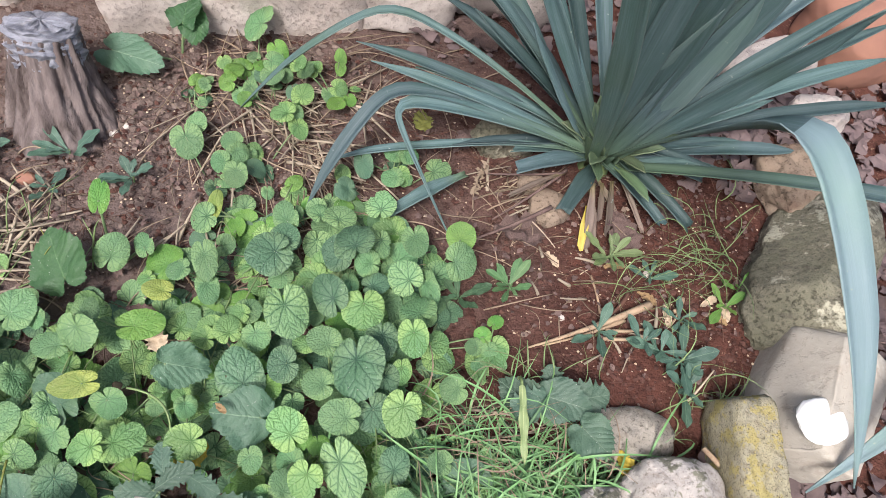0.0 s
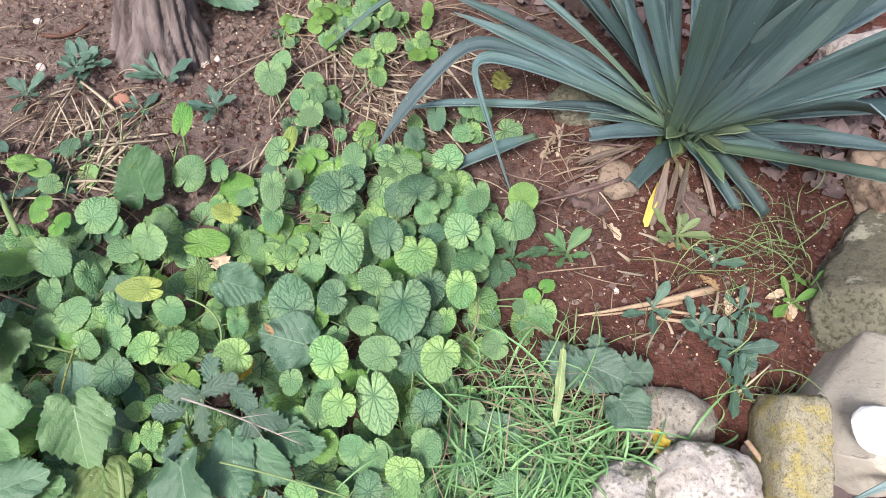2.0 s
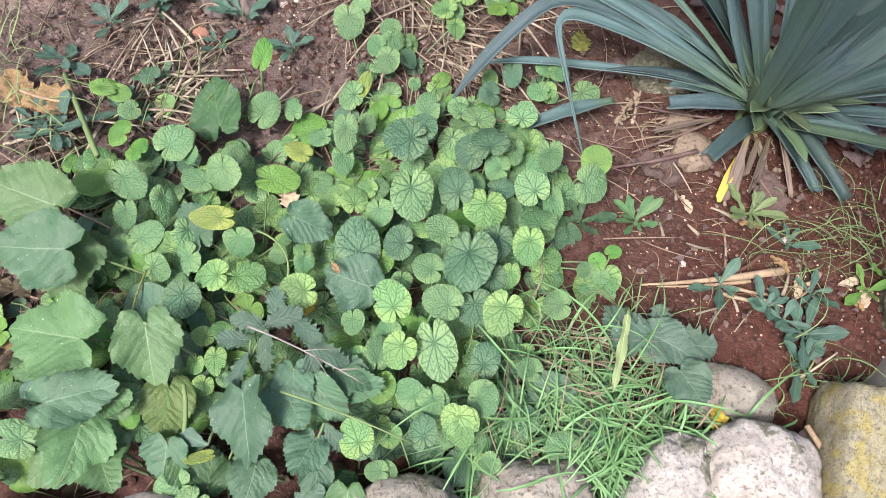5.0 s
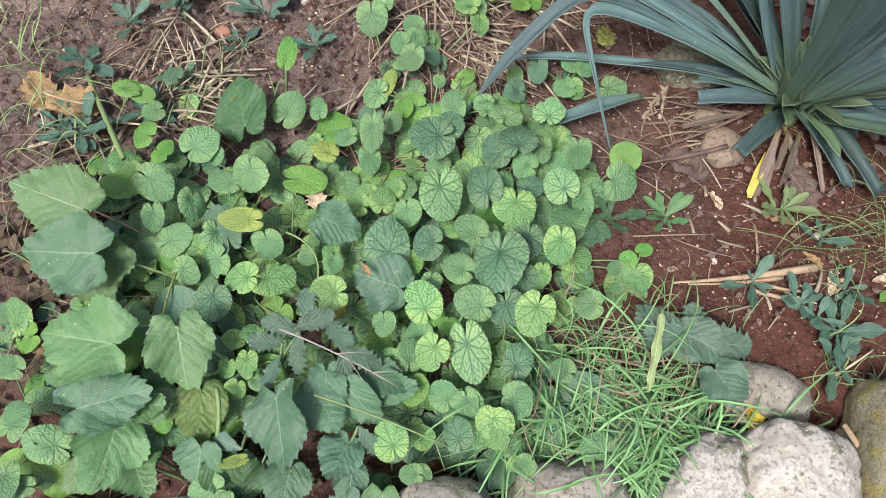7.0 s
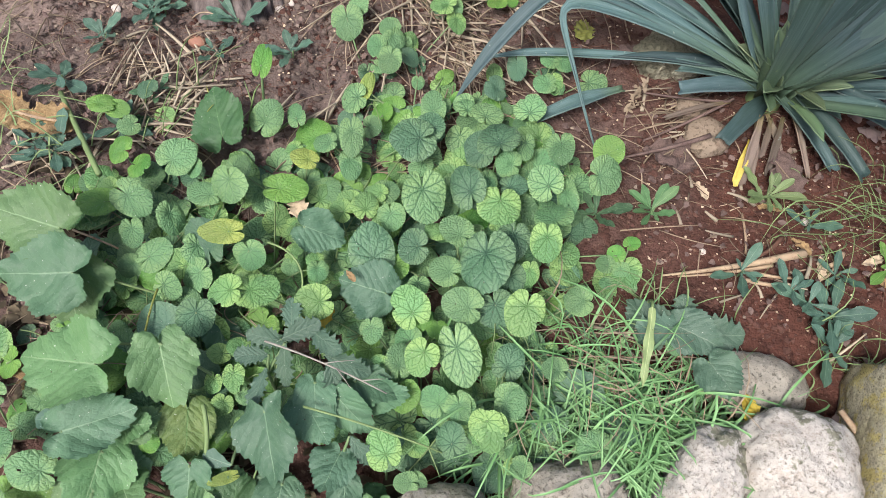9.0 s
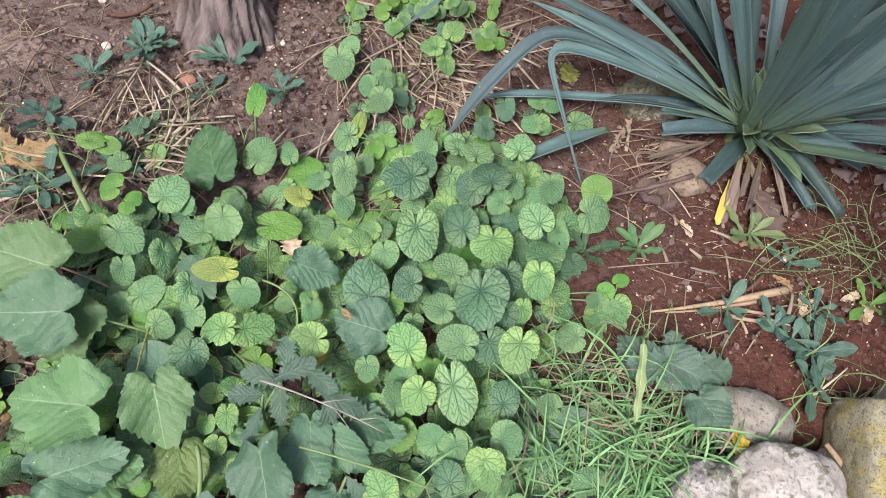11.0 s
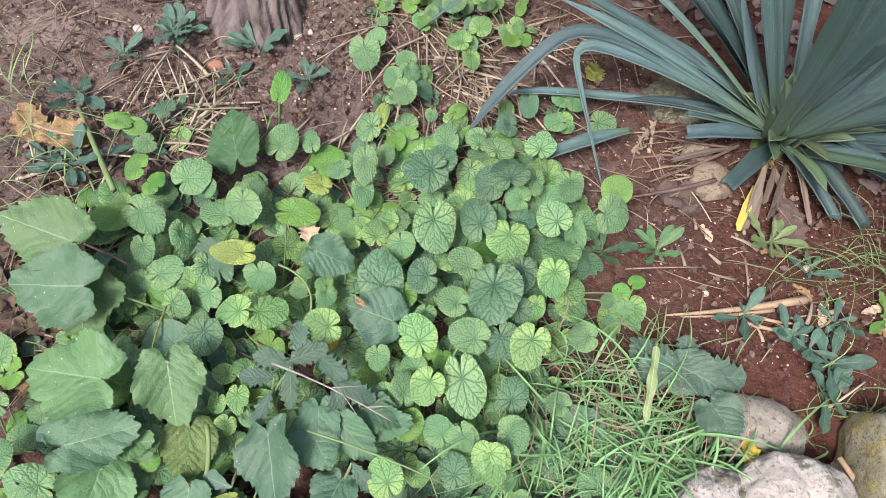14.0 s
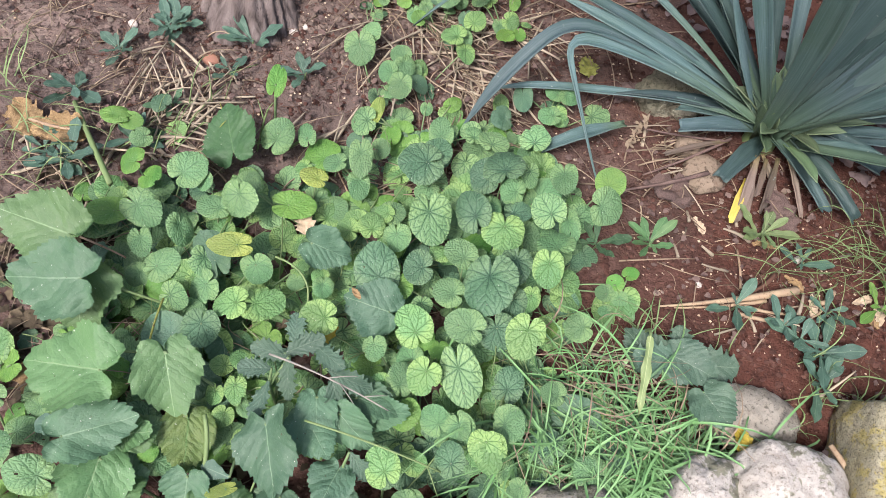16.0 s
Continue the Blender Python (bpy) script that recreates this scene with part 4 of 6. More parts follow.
violet_plant(0.35, 0.126, [(-0.011, 0.032, 0.058, 0.039, 0.04, 41, 'M'), (-0.005, -0.012, 0.066, 0.039, 0.033, -169, 'L'), (-0.039, -0.02, 0.06, 0.041, 0.037, -168, 'D'), (-0.066, 0.008, 0.072, 0.044, 0.046, -167, 'L'), (0.063, 0.012, 0.026, 0.019, 0.021, 93, 'M'), (-0.011, -0.046, 0.05, 0.028, 0.021, -158, 'L'), (0.071, 0.029, 0.03, 0.018, 0.02, 40, 'G')])
violet_plant(0.436, 0.14, [(0.001, 0.036, 0.028, 0.018, 0.018, -38, 'G'), (-0.001, -0.004, 0.022, 0.022, 0.018, -160, 'M'), (0.012, -0.011, 0.018, 0.021, 0.016, -129, 'V'), (-0.014, -0.02, 0.02, 0.017, 0.016, 132, 'M')])
violet_plant(0.262, 0.049, [(-0.015, 0.045, 0.066, 0.034, 0.034, 73, 'M'), (-0.01, -0.001, 0.062, 0.031, 0.031, 93, 'M'), (0.03, 0.013, 0.076, 0.062, 0.056, -167, 'D'), (-0.028, -0.025, 0.048, 0.021, 0.024, -156, 'V'), (-0.059, -0.016, 0.05, 0.028, 0.03, -155, 'G'), (0.06, 0.018, 0.044, 0.037, 0.03, -178, 'D'), (0.021, -0.034, 0.07, 0.038, 0.038, 94, 'M')])
violet_plant(0.026, -0.032, [(-0.001, 0.025, 0.078, 0.042, 0.027, 113, 'Y'), (-0.022, 0.018, 0.058, 0.051, 0.045, 49, 'B'), (-0.028, 0.001, 0.05, 0.018, 0.018, 94, 'M'), (0.036, 0.017, 0.06, 0.03, 0.035, -152, 'M'), (-0.02, -0.015, 0.052, 0.019, 0.019, -95, 'L'), (0.029, -0.029, 0.066, 0.039, 0.034, 113, 'L'), (-0.048, -0.016, 0.05, 0.018, 0.019, -150, 'M'), (-0.02, -0.044, 0.048, 0.019, 0.022, 178, 'M'), (0.07, 0.046, 0.044, 0.019, 0.02, -67, 'L')])
violet_plant(-0.059, -0.054, [(-0.007, 0.017, 0.056, 0.033, 0.025, -139, 'M'), (0.007, -0.016, 0.05, 0.024, 0.027, 168, 'M')])
violet_plant(0.116, -0.016, [(0.002, 0.028, 0.046, 0.018, 0.018, 94, 'L'), (0.013, 0.016, 0.046, 0.021, 0.022, -153, 'M'), (-0.016, 0.01, 0.044, 0.017, 0.019, -163, 'M'), (0.027, -0.023, 0.066, 0.037, 0.036, 123, 'L'), (-0.026, -0.03, 0.07, 0.041, 0.045, -67, 'L')])
violet_plant(0.371, 0.042, [(0.025, 0.035, 0.04, 0.027, 0.031, 113, 'M'), (0.024, 0.034, 0.046, 0.028, 0.031, 113, 'M'), (-0.024, -0.012, 0.066, 0.043, 0.041, -179, 'L'), (0.023, -0.046, 0.044, 0.024, 0.026, 94, 'M'), (-0.049, -0.013, 0.052, 0.035, 0.042, -137, 'D')])
violet_plant(0.248, -0.04, [(-0.013, 0.036, 0.07, 0.04, 0.04, 45, 'L'), (0.003, 0.032, 0.05, 0.023, 0.029, -96, 'G'), (0.023, 0.028, 0.046, 0.02, 0.023, -156, 'G'), (-0.038, -0.001, 0.054, 0.025, 0.024, -154, 'M'), (-0.002, -0.015, 0.056, 0.033, 0.025, 25, 'M'), (0.02, -0.014, 0.074, 0.035, 0.034, 173, 'L'), (-0.02, -0.028, 0.05, 0.022, 0.02, 113, 'L'), (-0.033, -0.037, 0.046, 0.022, 0.023, 95, 'M'), (0.056, 0.002, 0.066, 0.057, 0.039, -146, 'V')])
violet_plant(0.074, -0.126, [(-0.03, 0.028, 0.062, 0.036, 0.035, -161, 'D'), (-0.036, 0.006, 0.044, 0.021, 0.021, 95, 'M'), (0.001, 0.009, 0.046, 0.021, 0.02, 113, 'L'), (-0.067, 0.013, 0.056, 0.047, 0.041, 95, 'B'), (0.017, 0.023, 0.048, 0.024, 0.02, 113, 'L'), (0.011, -0.02, 0.044, 0.02, 0.02, 176, 'L'), (0.029, -0.008, 0.048, 0.025, 0.022, -151, 'L'), (0.03, -0.036, 0.044, 0.022, 0.02, -173, 'L'), (0.046, -0.019, 0.042, 0.019, 0.016, -121, 'M')])
violet_plant(0.34, -0.068, [(0.01, 0.056, 0.048, 0.035, 0.031, 1, 'D'), (0.025, 0.014, 0.06, 0.029, 0.034, -76, 'M'), (0.026, 0.011, 0.062, 0.03, 0.035, -76, 'M'), (-0.021, -0.012, 0.06, 0.026, 0.027, -146, 'M'), (-0.018, -0.014, 0.06, 0.028, 0.03, -145, 'M'), (0.01, -0.022, 0.066, 0.031, 0.032, -168, 'L'), (0.016, -0.025, 0.064, 0.038, 0.033, -167, 'L'), (-0.046, -0.012, 0.058, 0.029, 0.033, 45, 'M')])
violet_plant(0.291, -0.131, [(-0.023, 0.042, 0.052, 0.027, 0.033, -124, 'G'), (-0.026, -0.009, 0.062, 0.034, 0.033, 46, 'L'), (0.029, 0.022, 0.062, 0.03, 0.032, 45, 'D'), (0.005, -0.03, 0.048, 0.021, 0.022, 114, 'M'), (0.017, -0.027, 0.044, 0.021, 0.019, -124, 'M')])
violet_plant(0.455, -0.01, [(-0.03, 0.0, 0.022, 0.05, 0.05, 40, 'B'), (0.025, -0.012, 0.02, 0.055, 0.05, -120, 'B'), (0.0, -0.05, 0.03, 0.036, 0.034, 100, 'M'), (-0.05, -0.04, 0.026, 0.034, 0.036, 60, 'D')])
violet_plant(-0.032, -0.053, [(-0.026, -0.004, 0.050, 0.034, 0.034, 40, 'M'), (0.000, 0.007, 0.060, 0.036, 0.036, -30, 'M'), (0.023, 0.006, 0.055, 0.030, 0.030, 90, 'L'), (0.047, -0.002, 0.050, 0.034, 0.034, 150, 'M'), (0.034, -0.023, 0.060, 0.030, 0.030, -80, 'V'), (0.001, -0.017, 0.045, 0.030, 0.030, 120, 'G'), (0.051, -0.026, 0.045, 0.030, 0.030, 10, 'M'), (-0.025, -0.031, 0.040, 0.030, 0.030, 60, 'L'), (0.039, 0.024, 0.055, 0.034, 0.034, -140, 'V')])
violet_plant(0.162, -0.144, [(0, 0, 0.05, 0.019, 0.02, -152, 'L')])
violet_plant(-0.082, -0.25, [(-0.019, 0.019, 0.058, 0.029, 0.025, 95, 'M'), (0.02, -0.018, 0.06, 0.034, 0.04, -2, 'M')])
violet_plant(0.393, -0.109, [(0, 0, 0.04, 0.022, 0.02, 152, 'M')])
violet_plant(0.058, -0.216, [(0, 0, 0.04, 0.018, 0.021, -66, 'G')])
violet_plant(-0.029, -0.305, [(0.009, 0.03, 0.066, 0.041, 0.034, 96, 'M'), (0, -0.014, 0.044, 0.026, 0.02, 114, 'M'), (-0.008, -0.017, 0.05, 0.035, 0.031, -148, 'M')])



def inside(x, y, ring):
    hit = False
    for (x0, y0), (x1, y1) in zip(ring, ring[1:] + ring[:1]):
        if (y0 > y) != (y1 > y) and x < x0 + (y - y0) * (x1 - x0) / (y1 - y0):
            hit = not hit
    return hit


PATCH = [(-0.20, -0.00), (-0.05, 0.12), (0.04, 0.18), (0.14, 0.28), (0.29, 0.35), (0.39, 0.26), (0.37, 0.13), (0.39, 0.04), (0.40, -0.07), (-0.08, -0.28), (-0.20, -0.13), (-0.17, -0.06)]


def fill_patch():
    """Young violets between the larger ones, closing the carpet of leaves."""
    rnd = random.Random(77)
    for i in range(16):
        for j in range(14):
            x, y = -0.4 + 0.056 * i + rnd.uniform(-0.02, 0.02), -0.36 + 0.056 * j + rnd.uniform(-0.02, 0.02)
            if inside(x, y, PATCH):
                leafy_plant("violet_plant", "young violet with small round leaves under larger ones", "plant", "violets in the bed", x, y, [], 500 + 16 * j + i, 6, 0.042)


fill_patch()
UNDER = [(-0.33, -0.16), (0.02, -0.36), (0.3, -0.2), (0.36, -0.08), (0.1, -0.08), (-0.2, 0.0), (-0.3, 0.0)]


def fill_weeds():
    """Low toothed leaves in the shade of the larger weeds."""
    rnd = random.Random(78)
    for i in range(10):
        for j in range(6):
            x, y = -0.36 + 0.08 * i + rnd.uniform(-0.03, 0.03), -0.38 + 0.08 * j + rnd.uniform(-0.03, 0.03)
            if inside(x, y, UNDER) and rnd.random() < 0.4:
                rows = [(rnd.uniform(-0.05, 0.05), rnd.uniform(-0.05, 0.05), rnd.uniform(0.012, 0.035), rnd.uniform(0.025, 0.05), rnd.uniform(0.022, 0.04), rnd.uniform(0, 360), rnd.choice(("SB", "SD", "SM", "KB", "M", "L", "B", "D"))) for _ in range(4)]
                leafy_plant("broad_leaf_weed", "low weed with toothed leaves in the shade", "plant", "broad-leaved weeds", x, y, rows, 900 + 10 * j + i, stalk_r=0.0012)


fill_weeds()
# ---- broad-leaved weeds ----
broad_weed(-0.07, 0.509, [(0.008, 0.04, 0.06, 0.047, 0.042, -8, 'SD'), (0.024, 0.013, 0.04, 0.049, 0.034, -160, 'SD'), (-0.032, -0.052, 0.034, 0.076, 0.047, -97, 'SB')])
broad_weed(-0.025, 0.171, [(-0.008, 0.033, 0.09, 0.04, 0.021, 18, 'G'), (0.014, -0.01, 0.046, 0.041, 0.036, -2, 'M'), (0.038, 0.008, 0.04, 0.03, 0.021, 37, 'M'), (-0.043, -0.03, 0.05, 0.063, 0.058, 29, 'SD')])
broad_weed(-0.197, 0.104, [(-0.013, -0.002, 0.038, 0.028, 0.02, 113, 'G'), (-0.002, 0, 0.04, 0.031, 0.023, -67, 'G'), (0.016, 0.001, 0.036, 0.029, 0.021, -77, 'G')])
broad_weed(0.146, -0.022, [(-0.023, 0.06, 0.062, 0.047, 0.038, -87, 'SB'), (0.034, 0.023, 0.056, 0.051, 0.05, 94, 'SB'), (-0.016, -0.034, 0.064, 0.036, 0.025, 27, 'KB'), (0.003, -0.049, 0.076, 0.043, 0.028, -37, 'KB')])
broad_weed(-0.116, -0.104, [(-0.042, 0.032, 0.092, 0.081, 0.06, 94, 'SM'), (0.004, -0.015, 0.088, 0.079, 0.063, 113, 'SB'), (0.037, -0.018, 0.062, 0.062, 0.065, -158, 'SM')])
broad_weed(0.512, 0.079, [(-0.045, 0.011, 0.036, 0.05, 0.036, 62, 'SF'), (-0.022, 0.005, 0.04, 0.06, 0.04, 113, 'KB'), (-0.004, -0.01, 0.036, 0.018, 0.02, -162, 'M'), (0.018, 0.008, 0.044, 0.052, 0.04, -97, 'SF'), (0.03, 0.018, 0.04, 0.065, 0.05, -70, 'KB'), (0.047, -0.03, 0.048, 0.042, 0.04, -130, 'SF'), (0.0, 0.03, 0.03, 0.05, 0.035, 20, 'KB')])
broad_weed(0.217, -0.091, [(0.025, 0.061, 0.04, 0.029, 0.029, 94, 'M'), (0.023, -0.002, 0.062, 0.049, 0.031, -95, 'SB'), (0.035, -0.003, 0.06, 0.051, 0.029, -69, 'SB'), (-0.012, 0.007, 0.072, 0.05, 0.026, -95, 'KB'), (-0.042, 0.019, 0.078, 0.047, 0.027, -104, 'KB'), (-0.02, -0.01, 0.066, 0.042, 0.024, -143, 'KB'), (0.014, -0.033, 0.056, 0.047, 0.032, -123, 'SB'), (-0.025, -0.04, 0.06, 0.046, 0.032, -153, 'SB')])
broad_weed(0.132, -0.141, [(-0.011, 0.052, 0.072, 0.04, 0.027, 94, 'KB'), (-0.02, 0.033, 0.062, 0.033, 0.024, 113, 'KB'), (0.017, 0.035, 0.07, 0.042, 0.028, -163, 'KB'), (0.001, 0.007, 0.06, 0.041, 0.022, -173, 'KB'), (0.067, -0.002, 0.06, 0.05, 0.041, -126, 'SB'), (-0.074, -0.019, 0.084, 0.062, 0.049, -140, 'SM'), (0.041, -0.041, 0.066, 0.068, 0.051, -150, 'SB'), (-0.007, -0.066, 0.046, 0.029, 0.019, 92, 'EB')])
broad_weed(0.003, -0.208, [(-0.047, 0.024, 0.086, 0.084, 0.063, 104, 'SM'), (-0.067, 0.015, 0.05, 0.052, 0.043, 121, 'SM'), (-0.034, -0.023, 0.06, 0.033, 0.019, 113, 'EB'), (-0.034, -0.023, 0.054, 0.033, 0.02, 111, 'EB'), (0.02, -0.006, 0.08, 0.068, 0.046, -50, 'SB'), (0.046, 0.002, 0.066, 0.031, 0.027, -67, 'SM'), (0.048, 0.008, 0.06, 0.03, 0.029, -39, 'SM'), (0.085, 0.01, 0.045, 0.05, 0.042, -154, 'SY')])
broad_weed(0.231, -0.188, [(0.017, 0.037, 0.058, 0.036, 0.021, -126, 'KB'), (-0.002, 0.008, 0.05, 0.04, 0.037, -178, 'SB'), (0.018, -0.007, 0.036, 0.036, 0.026, -156, 'SB'), (-0.034, -0.036, 0.05, 0.039, 0.036, -166, 'SB')])
broad_weed(0.096, -0.247, [(0.042, 0.027, 0.046, 0.025, 0.012, 130, 'Y'), (0.037, 0.007, 0.034, 0.031, 0.025, -124, 'SM'), (0.014, 0.009, 0.036, 0.04, 0.037, -165, 'SB'), (-0.031, -0.02, 0.04, 0.046, 0.039, -124, 'SM'), (-0.064, -0.023, 0.05, 0.06, 0.051, -164, 'SM')])
broad_weed(0.015, -0.291, [(0, 0, 0.044, 0.038, 0.031, 152, 'SM')])

# ---- narrow-leaved weeds ----
for spot in (
    (-0.238, 0.28, 10, 0.033, 'B'),
    (-0.284, 0.21, 8, 0.027, 'B'),
    (-0.136, 0.296, 7, 0.032, 'B'),
    (-0.047, 0.279, 9, 0.028, 'B'),
    (-0.289, 0.127, 7, 0.036, 'B'),
    (-0.231, 0.034, 9, 0.034, 'B'),
    (-0.265, 0.036, 7, 0.03, 'B'),
    (0.449, 0.234, 9, 0.028, 'M'),
    (0.389, 0.206, 8, 0.028, 'D'),
    (0.578, 0.312, 10, 0.029, 'P'),
    (0.671, 0.237, 7, 0.029, 'B'),
    (0.671, 0.181, 8, 0.034, 'B'),
    (0.564, 0.195, 6, 0.028, 'B'),
    (0.68, 0.15, 7, 0.033, 'B'),
    (0.623, 0.196, 6, 0.029, 'B'),
    (0.753, 0.298, 6, 0.023, 'G'),
    (-0.137, 0.24, 5, 0.022, 'B'),
    (-0.245, 0.268, 9, 0.033, 'B'),
    (-0.179, 0.094, 7, 0.031, 'B'),
    (-0.171, 0.159, 5, 0.023, 'D'),
    (0.644, 0.187, 6, 0.029, 'B'),
    (0.631, 0.29, 5, 0.025, 'B'),
):
    rosette(*spot)


# ---- yucca ----
CROWN = Vector((0.55, 0.462, 0.035))
UPRIGHT = [
    (None, (0.265, 0.175, 0.282), 0.050),
    (None, (0.324, 0.209, 0.198), 0.045),
    (None, (0.155, 0.085, 0.325), 0.055),
    (None, (0.362, 0.204, 0.156), 0.040),
    (None, (0.080, 0.052, 0.336), 0.050),
    (None, (-0.259, 0.183, 0.215), 0.036),
    (None, (-0.211, 0.179, 0.265), 0.036),
    (None, (-0.175, 0.176, 0.295), 0.042),
    (None, (-0.102, 0.217, 0.265), 0.032),
    (None, (-0.108, -0.163, 0.46), 0.036),
    (None, (-0.053, -0.092, 0.437), 0.046),
    (None, (-0.03, -0.11, 0.487), 0.05),
    (None, (0.053, -0.042, 0.354), 0.062),
    (None, (0.086, -0.048, 0.408), 0.06),
    (None, (0.135, -0.11, 0.382), 0.045),
    (None, (-0.009, 0.139, 0.265), 0.036),
    (None, (0.028, -0.055, 0.446), 0.05),
    (None, (0.018, 0.164, 0.325), 0.04),
]
SPREADING = [
    (None, (-0.214, 0.038, 0.165), 0.028),
    (None, (-0.143, 0.01, 0.185), 0.024),
    (None, (-0.182, 0.013, 0.31), 0.028),
    (None, (-0.16, 0.1, 0.1), 0.022),
    (None, (0.14, 0.06, 0.06), 0.022),
    (None, (0.12, -0.03, 0.05), 0.02),
    (None, (-0.37, 0.222, 0.185), 0.034),
    (None, (0.385, 0.193, 0.105), 0.034),
    (None, (0.42, 0.149, 0.065), 0.03),
    (None, (0.286, 0.064, 0.015), 0.03),
    (None, (-0.356, 0.024, 0.085), 0.026),
    (None, (-0.277, 0.12, 0.115), 0.034),
    (None, (-0.275, 0.021, 0.065), 0.03),
    (None, (-0.198, 0.093, 0.165), 0.032),
    (None, (-0.327, -0.024, 0.105), 0.024),
    (None, (-0.207, -0.055, 0.015), 0.022),
    (None, (0.224, 0.103, 0.065), 0.028),
    (None, (0.208, 0.062, 0.015), 0.024),
    (None, (0.09, -0.016, -0.005), 0.022),
]
FOLDED = [
    ((-0.282, -0.039, 0.095), (-0.375, -0.18, -0.023), 0.028),
    ((0.46, -0.16, 0.2), (0.238, -0.423, 0.015), 0.045),
    ((-0.312, 0.064, 0.125), (-0.501, -0.042, -0.015), 0.02),
    ((-0.251, 0.091, 0.205), (-0.736, 0.015, 0.095), 0.03),
    ((0.097, -0.179, 0.297), (0.222, -0.44, 0.115), 0.055),
    ((-0.294, -0.061, 0.09), (-0.187, -0.177, -0.015), 0.0345),
    ((-0.215, -0.045, 0), (-0.366, -0.099, -0.015), 0.018),
]
CUT = [
    (None, (-0.118, -0.074, 0.015), 0.032),
    (None, (-0.045, -0.11, -0.005), 0.032),
    (None, (0.087, -0.097, -0.005), 0.026),
    (None, (0.125, -0.094, -0.005), 0.03),
    (None, (0.138, -0.024, 0.015), 0.03),
    (None, (-0.125, -0.04, 0.015), 0.024),
    (None, (0.062, -0.066, -0.005), 0.022),
    (None, (0.16, 0.0, 0.005), 0.024),
    (None, (0.2, 0.012, -0.01), 0.02),
]
DEAD = [((-0.005, -0.14, -0.03), 0.02, 'brown'), ((0.022, -0.115, -0.028), 0.016, 'brown'), ((0.07, -0.1, -0.026), 0.014, 'brown'), ((-0.014, -0.15, -0.026), 0.014, 'yellow'), ((0.003, -0.133, -0.027), 0.018, 'brown'), ((0.03, -0.077, -0.025), 0.016, 'brown'), ((-0.118, -0.096, -0.015), 0.014, 'brown'), ((0.074, -0.013, -0.015), 0.014, 'brown'), ((0.008, -0.105, -0.02), 0.014, 'brown')]


def strap_points(knee, tip, sway=Vector()):
    o = Vector((0, 0, 0))
    tip = Vector(tip)
    if knee is None:
        lift = Vector((0, 0, 0.1 * tip.length * (1 - abs(tip.normalized().z))))
        return arc(o, tip, tip * 0.5 + lift + sway * tip.length, 18), 99
    knee = Vector(knee)
    first = arc(o, knee, knee * 0.55 + Vector((0, 0, 0.12 * knee.length)), 14)
    drop = arc(knee, tip, (knee + tip) / 2 + Vector((0, 0, 0.1 * (tip - knee).length)) + (knee - first[-2]) * 0.6, 14)
    line = first + drop[1:]
    for _ in range(5):
        line = [line[0]] + [(line[i - 1] + line[i] * 2 + line[i + 1]) / 4 for i in range(1, len(line) - 1)] + [line[-1]]
    return line, 13


def strap_leaf(parent, knee, tip, width, mat, back, rnd, cut=False, name="leaf", label="", skip=0, twist=0.0):
    sway = Vector() if cut else Vector((rnd.gauss(0, 0.022), rnd.gauss(0, 0.022), rnd.gauss(0, 0.015)))
    pts, bend = strap_points(knee, tip, sway)
    pts = pts[skip:]
    n, start = len(pts), Vector((rnd.uniform(-0.012, 0.012), rnd.uniform(-0.012, 0.012), rnd.uniform(-0.012, 0.012)))
    start += Vector((pts[-1].x, pts[-1].y, 0)).normalized() * 0.012
    verts, faces, uvs, side0 = [], [], [], None
    for i, p in enumerate(pts):
        s = i / (n - 1)
        t = (pts[min(i + 1, n - 1)] - pts[max(i - 1, 0)]).normalized()
        side = t.cross(Vector((0, 0, 1)))
        if abs(t.z) > 0.8 and (knee is None):
            side = Vector((0.95, -0.25, 0)) + side * 0.3
        side = (side - t * side.dot(t)).normalized()
        if side0 is not None and side.dot(side0) < 0:
            side.negate()
        if side0 is not None:
            side = (side * 0.5 + side0 * 0.5).normalized()
        side0 = side
        side = Matrix.Rotation(twist * max(0.0, s - 0.55), 3, t) @ side
        up = side.cross(t)
        prof = np.interp(s, (0, 0.12, 0.5, 0.8, 1), (0.5, 0.5, 1.0, 0.82, 0.75 if cut else 0.03))
        if knee is not None and width > 0.04:
            prof = np.interp(s, (0, 0.3, 0.5, 0.78, 1), (0.28, 0.32, 1.0, 0.8, 0.03))
        if knee is not None and knee[0] < tip[0] < 0:
            prof = np.interp(s, (0, 0.25, 0.45, 0.54, 0.7, 1), (0.5, 0.9, 0.85, 0.35, 0.22, 0.03))
        for j in range(5):
            q = j / 2 - 1
            jag = t * (0.006 * rnd.uniform(-1, 1)) if cut and i == n - 1 else Vector()
            c = p + start * (1 - s) + side * (q * width / 2 * prof) + up * (0.3 * width * prof * (abs(q) ** 1.2)) + jag
            c += up * (0.0014 * noise.noise(Vector((s * 7, q * 2, width * 900))))
            verts.append(c)
            uvs.append((j / 4, s))
    faces = [(i * 5 + j, i * 5 + j + 1, (i + 1) * 5 + j + 1, (i + 1) * 5 + j) for i in range(n - 1) for j in range(4)]
    me = mesh_of(name, verts, faces, mat)
    me.materials.append(back)
    lay = me.uv_layers.new()
    for lp in me.loops:
        lay.data[lp.index].uv = uvs[lp.vertex_index]
    for k, poly in enumerate(me.polygons):
        poly.material_index = 1 if k // 4 >= bend - 1 else 0
    ob = part(name, me, parent, label)
    thick = ob.modifiers.new("thick", "SOLIDIFY")
    thick.thickness, thick.offset = 0.0014, 0
    return ob


